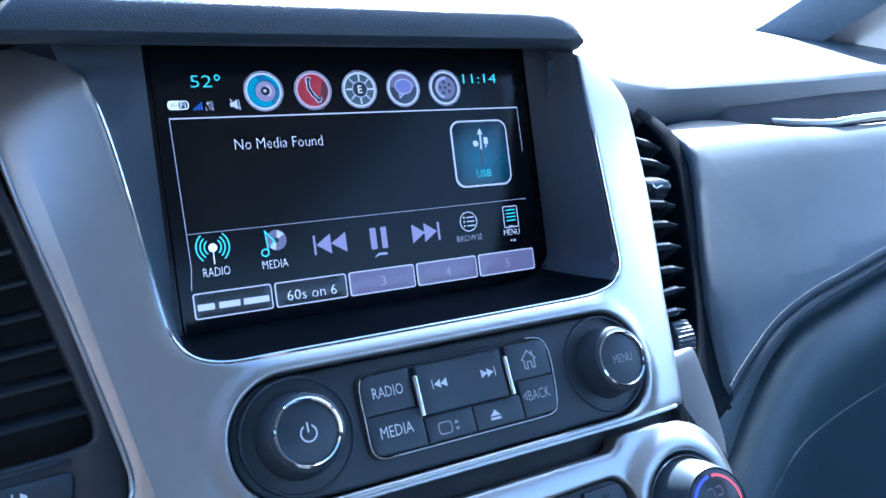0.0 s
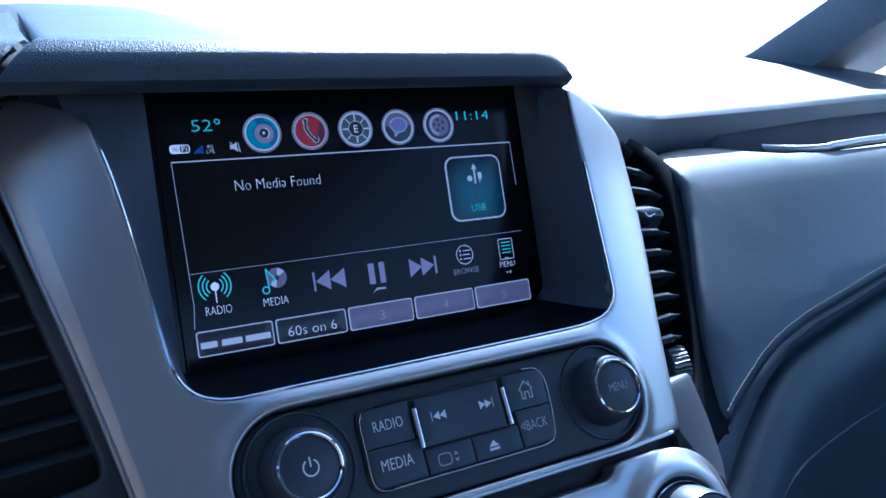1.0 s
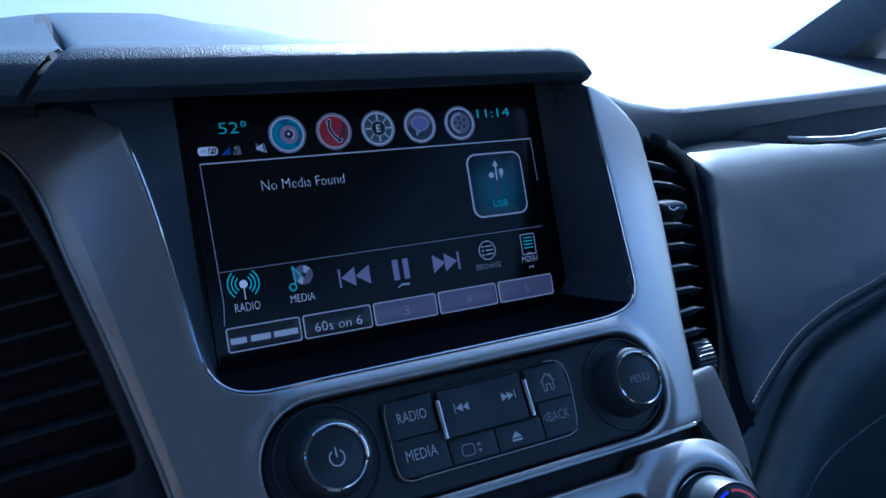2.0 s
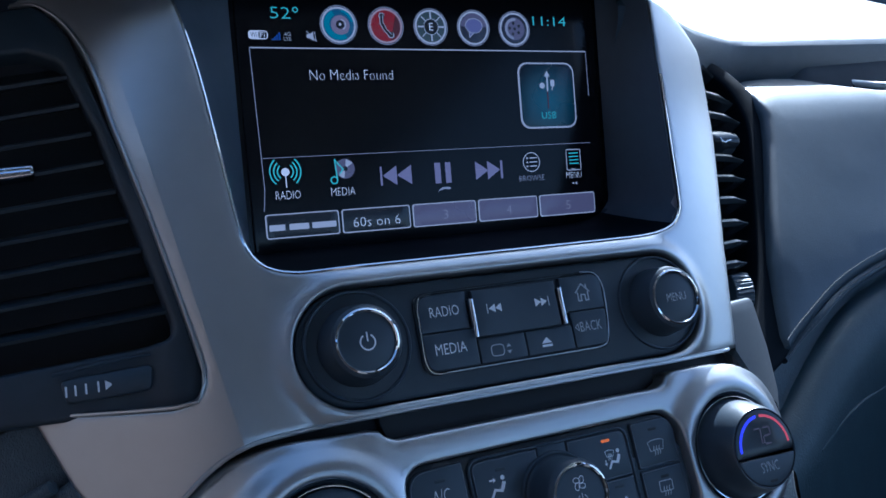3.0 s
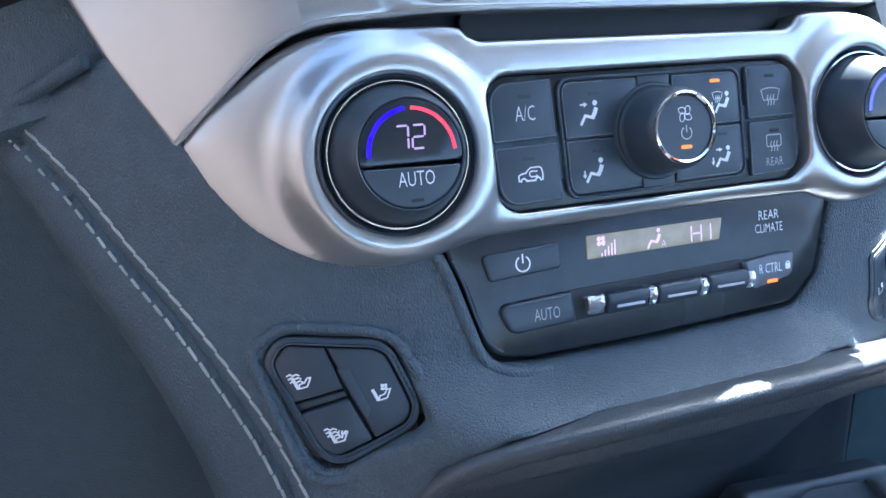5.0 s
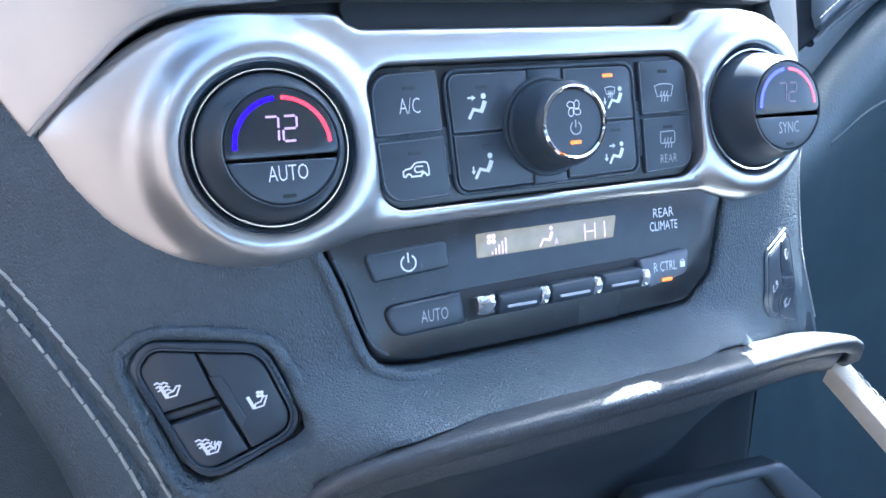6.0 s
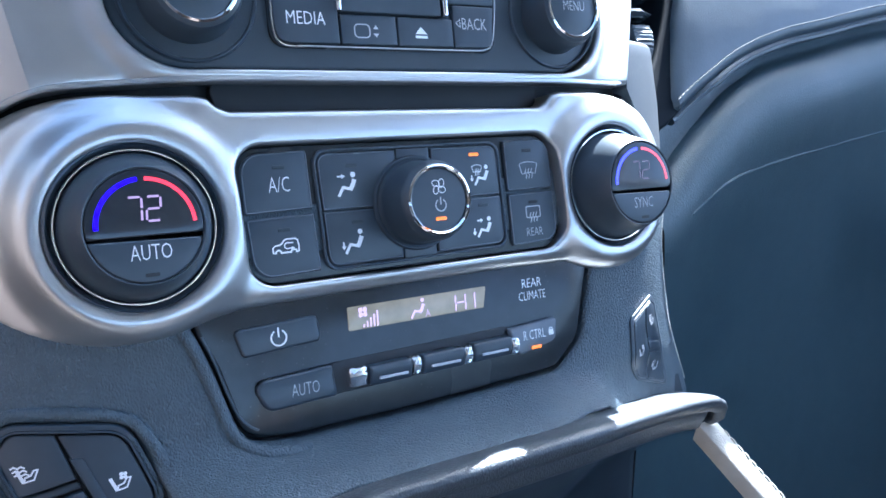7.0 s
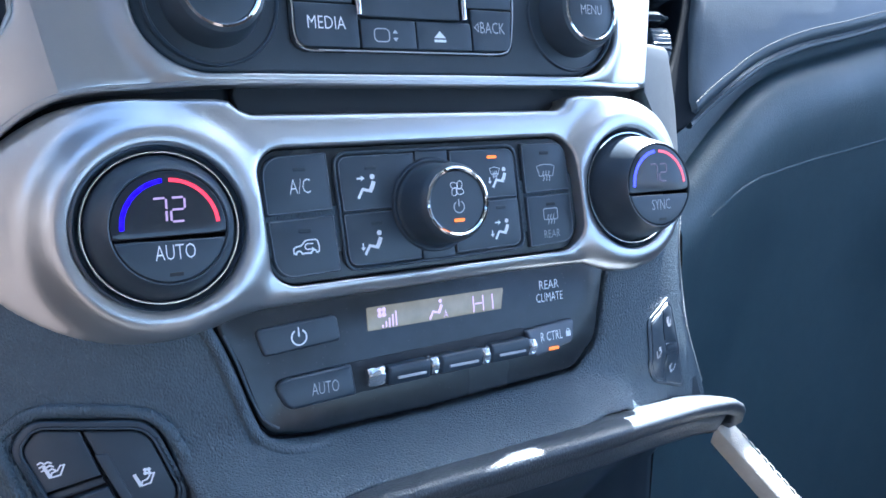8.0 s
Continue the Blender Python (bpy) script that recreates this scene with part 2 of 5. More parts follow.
def plate(outline, holes=(), top=0.0, drop=3.0, r=1.0, step=8.0, fine=2.5):
    """A plate in the xy plane with rounded rims and walls that go down by drop; top is its height, a number or a function of x and y."""
    from mathutils.geometry import delaunay_2d_cdt
    rise = top if callable(top) else (lambda x, y: top)
    loops = [spaced(l, fine) for l in (outline, *holes)]
    pts, edges = [], []
    for loop in loops:
        s = len(pts)
        pts += loop
        edges += [(s + i, s + (i + 1) % len(loop)) for i in range(len(loop))]
    extra = []
    for loop in loops:
        a = np.asarray(loop)
        t = np.roll(a, -1, 0) - np.roll(a, 1, 0)
        t /= np.maximum(np.hypot(*t.T), 1e-9)[:, None]
        normal = np.stack([-t[:, 1], t[:, 0]], 1)
        for d in (0.12 * r, 0.45 * r, r):
            for side in (1, -1):
                extra.append((a + side * d * normal, d))
    x0, y0 = np.min(loops[0], 0)
    x1, y1 = np.max(loops[0], 0)
    gx, gy = np.meshgrid(np.arange(x0 + step / 2, x1, step), np.arange(y0 + step / 2, y1, step))
    extra.append((np.stack([gx.ravel(), gy.ravel()], 1), r + 0.45 * step))
    for ring, d in extra:
        if len(ring):
            ok = inside(ring, loops) & (edge_distance(ring, loops) > 0.93 * d)
            pts += [tuple(p) for p in ring[ok]]
    flat, _, tris, *_ = delaunay_2d_cdt([Vector(p) for p in pts], edges, [], 0, 1e-5)
    flat = np.array([tuple(v) for v in flat])
    tris = np.array([list(f) for f in tris])
    keep = inside(flat[tris].mean(1), loops)
    tris = tris[keep]
    d = np.minimum(edge_distance(flat, loops), r)
    z = np.array([rise(*p) for p in flat]) - (r - np.sqrt(np.maximum(0, r * r - (r - d) ** 2)))
    verts = [(x, y, h) for (x, y), h in zip(flat, z)]
    faces = [tuple(f) if np.cross(flat[f[1]] - flat[f[0]], flat[f[2]] - flat[f[0]]) > 0 else tuple(f[::-1]) for f in tris]
    count = {}
    for f in faces:
        for i in range(3):
            count[(f[i], f[(i + 1) % 3])] = 1
    low = {}
    for a, b in list(count):
        if (b, a) not in count:
            for v in (a, b):
                if v not in low:
                    low[v] = len(verts)
                    verts.append((verts[v][0], verts[v][1], verts[v][2] - drop))
            faces.append((b, a, low[a], low[b]))
    return verts, faces


def lathe(profile, cx=0.0, cy=0.0, z=0.0, n=56):
    """Turned about an axis along z: profile of radius and height, from the outside bottom to the middle of the top."""
    verts, faces = [], []
    for r, h in profile:
        verts += [(cx + r * math.cos(2 * math.pi * i / n), cy + r * math.sin(2 * math.pi * i / n), z + h) for i in range(n)]
    for k in range(len(profile) - 1):
        faces += [(k * n + i, k * n + (i + 1) % n, (k + 1) * n + (i + 1) % n, (k + 1) * n + i) for i in range(n)]
    return verts, faces


def loft(sections, closed=False, caps=False):
    n = len(sections[0])
    verts = [tuple(p) for s in sections for p in s]
    faces = []
    for k in range(len(sections) - 1):
        for i in range(n if closed else n - 1):
            a, b = k * n + i, k * n + (i + 1) % n
            faces.append((a, b, b + n, a + n))
    if caps:
        faces += [tuple(range(n - 1, -1, -1)), tuple((len(sections) - 1) * n + i for i in range(n))]
    return verts, faces


def tube(line, radius, n=8, flat=1.0):
    """A round bar along a line of points."""
    sections = []
    for i, p in enumerate(line):
        p = Vector(p)
        d = (Vector(line[min(i + 1, len(line) - 1)]) - Vector(line[max(i - 1, 0)])).normalized()
        a = d.cross(Vector((0, 0, 1)))
        a = (a if a.length > 0.05 else d.cross(Vector((0, 1, 0)))).normalized()
        b = a.cross(d)
        sections.append([p + (a * math.cos(2 * math.pi * k / n) + b * math.sin(2 * math.pi * k / n) * flat) * radius for k in range(n)])
    return loft(sections, True, True)


def joined(*pieces):
    verts, faces = [], []
    for v, f in pieces:
        s = len(verts)
        verts += v
        faces += [tuple(i + s for i in g) for g in f]
    return verts, faces


class Drawing:
    """Flat signs: strokes, discs and outlines."""

    def __init__(self, z=0.0):
        self.v, self.f, self.z = [], [], z

    def poly(self, pts):
        s = len(self.v)
        area = sum(pts[i][0] * pts[(i + 1) % len(pts)][1] - pts[(i + 1) % len(pts)][0] * pts[i][1] for i in range(len(pts)))
        pts = pts if area > 0 else pts[::-1]
        self.v += [(x, y, self.z + 0.004 * len(self.f) / 4) for x, y in pts]
        self.f.append(tuple(range(s, s + len(pts))))
        return self

    def line(self, pts, w):
        for a, b in zip(pts, pts[1:]):
            d = Vector(b) - Vector(a)
            if d.length < 1e-6:
                continue
            d.normalize()
            n = Vector((-d.y, d.x)) * w / 2
            e = d * w * 0.3
            self.poly([tuple(Vector(a) - e - n), tuple(Vector(b) + e - n), tuple(Vector(b) + e + n), tuple(Vector(a) - e + n)])
        return self

    def loop(self, pts, w):
        """A closed outline of even width."""
        a = np.asarray(pts, float)
        t = np.roll(a, -1, 0) - np.roll(a, 1, 0)
        t /= np.maximum(np.hypot(*t.T), 1e-9)[:, None]
        n = np.stack([-t[:, 1], t[:, 0]], 1) * w / 2
        for i in range(len(a)):
            j = (i + 1) % len(a)
            self.poly([tuple(a[i] - n[i]), tuple(a[j] - n[j]), tuple(a[j] + n[j]), tuple(a[i] + n[i])])
        return self

    def disc(self, x, y, r, n=20):
        return self.poly(circle(x, y, r, n))

    def arc(self, x, y, r, w, a0=0.0, a1=360.0, n=24):
        s, z = len(self.v), self.z + 0.004 * len(self.f) / 4
        for i in range(n + 1):
            p = radians(a0 + (a1 - a0) * i / n)
            self.v += [(x + k * math.cos(p), y + k * math.sin(p), z) for k in (r - w / 2, r + w / 2)]
        self.f += [(s + 2 * i, s + 2 * i + 1, s + 2 * i + 3, s + 2 * i + 2) for i in range(n)]
        return self

    def done(self):
        return self.v, self.f


def lettering(words, x0, x1, y0, y1, z=0.0, thin=0.013):
    """Words in the built-in font, fitted into a box."""
    c = bpy.data.curves.new("words", "FONT")
    c.body, c.resolution_u, c.offset = words, 2, -thin
    ob = bpy.data.objects.new("words", c)
    scene.collection.objects.link(ob)
    bpy.context.view_layer.update()
    me = bpy.data.meshes.new_from_object(ob)
    v = np.array([tuple(p.co) for p in me.vertices])
    faces = [tuple(p.vertices) for p in me.polygons]
    bpy.data.objects.remove(ob)
    bpy.data.curves.remove(c)
    bpy.data.meshes.remove(me)
    lo, hi = v.min(0), v.max(0)
    v = (v - lo) / np.maximum(hi - lo, 1e-9)
    return [(x0 + a * (x1 - x0), y0 + b * (y1 - y0), z) for a, b, _ in v], faces


def mesh_of(name, shape, mat, sharp=38.0):
    verts, faces = shape
    me = bpy.data.meshes.new(name)
    me.from_pydata([(x * MM, y * MM, z * MM) for x, y, z in verts], [], faces)
    me.materials.append(mat)
    me.polygons.foreach_set("use_smooth", [True] * len(me.polygons))
    me.set_sharp_from_angle(angle=radians(sharp))
    me.update()
    return me


def part(name, shape, mat, parent, label="", sharp=38.0):
    ob = new(name, mesh_of(name, shape, mat, sharp))
    ob.parent = parent
    return tagged(ob, label)


def thing(name, m, label, category, group="", kind=""):
    ob = new(name)
    ob.matrix_world = m
    ob.empty_display_size = 0.02
    return tagged(ob, label, category, group, kind)


def solid(name, shape, mat, m, label="", category="", group="", kind="", sharp=38.0):
    ob = new(name, mesh_of(name, shape, mat, sharp))
    ob.matrix_world = m
    return tagged(ob, label, category, group, kind)


def block(x0, x1, y0, y1, z0, z1):
    v = [(x, y, z) for z in (z0, z1) for x, y in ((x0, y0), (x1, y0), (x1, y1), (x0, y1))]
    return v, [(3, 2, 1, 0), (4, 5, 6, 7), (0, 1, 5, 4), (1, 2, 6, 5), (2, 3, 7, 6), (3, 0, 4, 7)]


# ---- the car's shell ----
def shell():
    m = Matrix.Translation((0, 0, 1.25))
    solid("ground", block(-400000, 400000, -400000, 400000, -2350, -2250), ASPHALT, m, kind="structure")
    solid("floor", block(-800, 800, -2600, 500, -800, -760), CARPET, m, kind="structure")
    solid("ceiling", plate(box_outline(-720, 720, -2500, -260, 120), top=0, drop=40, r=20, step=120, fine=60), FABRIC,
          m @ Matrix.Translation((0, 0, 0.62)), kind="structure")
    solid("wall_right", block(790, 810, -2600, 480, -800, -60), TRIM_TAN, m, kind="structure")
    # Unseen; raised over the driver's window to keep sky off the silver.
    solid("sky_blocker_left", block(-810, -790, -2600, -60, -800, 540), TRIM_TAN, m, kind="structure")
    solid("wall_left_front", block(-810, -790, -60, 480, -800, 60), TRIM_TAN, m, kind="structure")
    solid("wall_front", block(-800, 800, 460, 500, -800, 60), RECESS, m, kind="structure")
    solid("wall_back", block(-800, 800, -2620, -2600, -800, 100), TRIM_TAN, m, kind="structure")
    for name, x in (("pillar_left", -795), ("pillar_right", 795)):
        side = 1 if x > 0 else -1
        line = [(x, 440, 34), (x, 405, 48), (x - side * 8, 312, 92), (x - side * 24, 150, 175), (x - side * 50, -60, 300), (x - side * 90, -420, 560)]
        sections = []
        for px, py, pz in spline(line, 60, False):
            sections.append([(px - side * 28, py, pz - 42), (px - side * 42, py - 10, pz - 5), (px - side * 40, py - 4, pz + 24),
                             (px - side * 10, py + 8, pz + 36), (px + side * 60, py + 10, pz + 36), (px + side * 60, py - 10, pz - 60)])
        solid(name, loft(sections, True, True), PILLAR, m, kind="structure", sharp=50)
        solid("roof_rail", tube([(x * 0.87, -420, 590), (x * 0.89, -1300, 600), (x * 0.89, -2500, 560)], 45, 10), FABRIC, m,
              "pale cloth roof rail beside the headliner", "roof rail", kind="structure")
        solid("door_pillar", loft([[(x - 20, -850, 20), (x + 30, -850, 20), (x + 30, -760, 20), (x - 20, -760, 20)],
                                   [(x * 0.89 - 20, -930, 600), (x * 0.89 + 30, -930, 600), (x * 0.89 + 30, -830, 600), (x * 0.89 - 20, -830, 600)]], True, True),
              PILLAR, m, "grey cloth door pillar", "pillar", kind="structure")


shell()


def windscreen():
    m = bpy.data.materials.new("clear_glass")
    m.use_nodes = True
    nt = m.node_tree
    nt.nodes.remove(nt.nodes["Principled BSDF"])
    mix, clear, gloss = (nt.nodes.new(n) for n in ("ShaderNodeMixShader", "ShaderNodeBsdfTransparent", "ShaderNodeBsdfGlossy"))
    clear.inputs["Color"].default_value = (0.93, 0.96, 0.95, 1)
    gloss.inputs["Roughness"].default_value = 0.02
    mix.inputs[0].default_value = 0.04
    nt.links.new(clear.outputs[0], mix.inputs[1])
    nt.links.new(gloss.outputs[0], mix.inputs[2])
    nt.links.new(mix.outputs[0], nt.nodes["Material Output"].inputs["Surface"])
    rows = []
    for k in range(9):
        s = k / 8
        rows.append([(u * (1 - 0.08 * s), 470 - 860 * s - 60 * (u / 740) ** 2, 60 + 540 * s + 25 * math.sin(math.pi * s)) for u in range(-740, 741, 148)])
    v, f = loft(rows)
    low = [(x, y - 3, z - 4) for x, y, z in v]
    ob = solid("window_1", joined((v, f), (low, [g[::-1] for g in f])), m, Matrix.Translation((0, 0, 1.25)), kind="structure")
    ob.visible_shadow = False


windscreen()


# ---- dashboard ----
def dashboard():
    root = thing("dashboard", DASH, "dark blue-black grained leather dashboard with stitched seams", "dashboard", kind="structure")

    # The hood over the touchscreen: one profile of its front roll, carried across.
    def hood(u, push=0.0, sink=0.0, back=385.0, flat=0.0, lean=0.0):
        y, z = push, -sink
        swell = 32 * smooth(-420, -120, u) * (1 - smooth(-60, 110, u))
        line = [(12 + y, 38 + z), (-14 + y, 26 + z), (-26 + y, 22.5 + z), (-31 + y, 22.6 + z), (-34.4 + y, 25 + z), (-35.5 + y, 29 + z), (-34.2 + y, 35 + z),
                (-30 + y, 41 + z), (-21 + y, 45.6 + z), (-5 + y, 49.6 + z), (40 + y, 59 + 0.3 * swell + z), (120, 78 + 0.85 * swell), (250, 110 + 1.5 * swell), (back, 150 + 1.5 * swell)]
        out = []
        for a, b in line:
            c = b if b < 24 else 24 + (b - 24) * (1 - flat)
            out.append((u + lean * max(0.0, min(b, 48) - 20), a, c))
        return out
    sections = [hood(u, p, s, lean=k) for u, p, s, k in ((-148, 4, 3, 0.75), (-147.4, 1.2, 1.0, 0.75), (-146, 0.2, 0.2, 0.74), (-142, 0, 0, 0.7), (-128, 0, 0, 0.5), (-110, 0, 0, 0.2), (-90, 0, 0, 0))]
    sections += [hood(u) for u in (-70, -50, -20, 10, 40, 70, 86)]
    for u, s, f in ((93, 0.3, 0.06), (98, 0.8, 0.2), (102, 1.6, 0.42), (105, 3, 0.7), (106.5, 5, 0.95)):
        sections.append(hood(u, s, 0, flat=f))
    part("screen_hood", loft(sections, False), PADDING, root, "grained black leather hood over the touchscreen")
    # Its neighbour, over the instruments, starts after an open seam.
    sections = [hood(u, p, s, lean=k) for u, p, s, k in ((-420, 6, 3, 0), (-300, 4, 2, 0.2), (-200, 2, 1, 0.6), (-160, 1.5, 0.8, 0.75), (-152, 1.5, 1.0, 0.75), (-151, 1.5, 1.0, 0.75))]
    part("instrument_hood", loft(sections, False), PADDING, root)
    part("hood_seam", loft([hood(u, 5, 4, lean=0.75) for u in (-156, -150, -144)], False), RECESS, root)

    # The ledge that runs from the hood to the passenger's side.
    def ledge(u, y, z):
        far = 390.0
        run = [(0.15, 0.1), (0.4, 0.37), (0.7, 0.7), (1.0, 1.0)]
        line = [(y + 30, z - 42), (y + 12, z - 34), (y + 6, z - 26), (y + 1, z - 14), (y, z - 6), (y + 3, z - 1.5), (y + 9, z + 2)]
        line += [(y + 9 + (far - y - 9) * a, z + 2 + (165 - z - 2) * b) for a, b in run]
        return [(u, a, b) for a, b in line]
    edge = spline([(96, -14, 26), (112, -10, 26), (134, 2, 26.6), (166, 24, 27.6), (205, 52, 29), (235, 71, 31), (266, 85, 31), (364, 90, 34), (484, 97, 39), (640, 106, 46), (800, 116, 52)], 18, False)
    part("passenger_ledge", loft([ledge(*p) for p in edge]), PADDING, root, "sunlit black grained upper dash ledge")

    # The band under the ledge: a black sheet for the gap's shade, a bright line and the pad's rolled top.
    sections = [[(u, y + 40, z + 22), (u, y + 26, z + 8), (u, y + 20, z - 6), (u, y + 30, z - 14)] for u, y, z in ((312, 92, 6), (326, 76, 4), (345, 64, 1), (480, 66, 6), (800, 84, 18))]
    part("gap_shade_sheet", loft(sections), RECESS, root)
    bar = [(382, 92, 0), (394, 77, -5), (410, 67, -8), (430, 63.6, -8.5), (480, 66, -5), (800, 82, 6)]
    part("bright_line", tube(spline(bar, 20, False), 3.2, 10), SILVER, root, "thin bright metal trim line")

    def pad_top(x, y):
        # a soft pillow, rolled at its top and at the seam
        return 3.0 * smooth(0, 60, y) - 18 * smooth(136, 200, y) ** 2
    seam = [(176, -6), (188, 1.0), (200, 7.4), (213, 14), (226, 20.5), (248, 29), (281, 38), (323, 46), (389, 59), (527, 80), (800, 106)]
    outline = seam + [(800, 184), (440, 175), (384, 177), (356, 185), (334, 194), (318, 197), (296, 197.5), (274, 194.5), (261, 189), (254, 179), (253.5, 165), (250, 148), (239, 126), (224, 100), (208, 73), (193, 46), (181, 18), (174, 0)]
    part("passenger_pad", plate(spaced(outline, 4), top=pad_top, drop=30, r=6, step=14, fine=4), GREY_LEATHER, root, "blue-grey leather passenger dash pad")

    # Double stitching along the pad's lower seam.
    line = spline(seam, 3, False)
    for k, (off, lift) in enumerate(((5.2, 3.8), (-1.8, 0.0))):
        stitches = []
        for i in range(1, len(line) - 2):
            a, b = Vector(line[i]), Vector(line[i + 1])
            d = (b - a).normalized()
            n = Vector((-d.y, d.x)) * off
            p, q = a + n + d * 0.3, b + n - d * 0.3
            h = pad_top(*p) + lift - 3.6 if k == 0 else -0.5 - 5.5 * (1 - smooth(188, 218, p.x))
            stitches.append(tube([(*p, h), (*((p + q) / 2), h + 0.35), (*q, h)], 0.32, 5))
        ob = part("stitching", joined(*stitches), DARK_THREAD, root, "fine grey double stitching")
        ob.parent = root
        ob.matrix_local = DASH.inverted() @ PAD
    for ob in root.children:
        if ob.name.startswith("passenger_pad"):
            ob.matrix_local = DASH.inverted() @ PAD

    welt = part("welt", tube([(x, y - 1.6, -3.2 - 5.5 * (1 - smooth(188, 218, x))) for x, y in spline(seam, 4, False)], 2.4, 8), GREY_LEATHER, root)
    welt.matrix_local = DASH.inverted() @ PAD
    # Below the seam the dash falls back to the glove box.
    def lower(u, v0):
        return [(u, v0 + 8, -12), (u, v0 - 4, -15), (u, v0 - 8, -14), (u, v0 - 12, -9), (u, v0 - 20, -5.5), (u, v0 - 31, -6), (u, v0 - 43, -11), (u, v0 - 58, -22), (u, v0 - 110, -58), (u, v0 - 260, -140), (u, v0 - 420, -200)]
    sections = [lower(u, v) for u, v in spline([(146, -34), (166, -22), (194, -2), (248, 28), (323, 46), (389, 59), (527, 80), (800, 106)], 12, False)]
    ob = part("knee_panel", loft(sections[::-1]), DARK_VINYL, root)
    ob.matrix_local = DASH.inverted() @ PAD
    rim = spline([(172, -56), (225, -36), (331, -18), (520, 6), (800, 32)], 12, False)
    fall = lambda x, y: float(np.interp(np.interp(x, (146, 166, 194, 248, 323, 389, 527, 800), (-34, -22, -2, 28, 46, 59, 80, 106)) - y, (20, 31, 43, 58, 110), (-5.5, -6, -11, -22, -58)))
    ob = part("glove_box_edge", tube([(x, y, fall(x, y) - 0.9) for x, y in rim], 1.0, 8), DARK_VINYL, root)
    ob.matrix_local = DASH.inverted() @ PAD
    return root


dashboard()


# ---- centre stack ----
def on_face(h=0.0):
    return lambda x, y: h + curve(x)


def facet(q):
    """The crease in the silver surround, by height."""
    return -130 + (q + 68) * 0.184


def stack_body():
    solid("stack_backing", plate(spaced(flip([(-120, -16), (-112, 60), (-60, 108), (60, 108), (128, 60), (118, -16)]), 6), top=on_face(-13), drop=4, r=1, step=14, fine=6), RECESS, FACE,
          "matte black backing behind the centre stack controls", "backing", kind="structure")
    # right flank, from the silver surround back to the vent
    edge = [(111, -141), (123, -138), (137, -132), (150, -124), (153, -120), (143, -72), (126, -28), (110, 34), (118, 45), (139, 62), (140, 78), (131, 104), (131, 122), (139, 146), (146, 158)]
    front = [(u, -q, curve(u) - 2.5) for u, q in edge]
    back = [(u + 10, y, z - 40) for u, y, z in front]
    far = [(u + 70, y, z - 130) for u, y, z in front]
    solid("stack_flank", loft([far, back, front]), LEATHER, FACE, "black leather side of the centre stack", "side panel", kind="structure")


stack_body()


def creased(shape, top):
    """Cuts the sheet along its crease, so that the fold is crisp."""
    bm = bmesh.new()
    vs = [bm.verts.new(p) for p in shape[0]]
    for f in shape[1]:
        bm.faces.new([vs[i] for i in f])
    geom = bm.verts[:] + bm.edges[:] + bm.faces[:]
    cut = bmesh.ops.bisect_plane(bm, geom=geom, dist=0.01, plane_co=(facet(0), 0, 0), plane_no=(1, 0.184, 0))["geom_cut"]
    edges = [e for e in cut if isinstance(e, bmesh.types.BMEdge)]
    for v in cut:
        if isinstance(v, bmesh.types.BMVert) and v.co.z > curve(v.co.x) - 1.0:
            v.co.z = max(v.co.z, top(v.co.x, v.co.y))
    bmesh.ops.split_edges(bm, edges=edges)
    bm.verts.index_update()
    out = [tuple(v.co) for v in bm.verts], [tuple(v.index for v in f.verts) for f in bm.faces]
    bm.free()
    return out


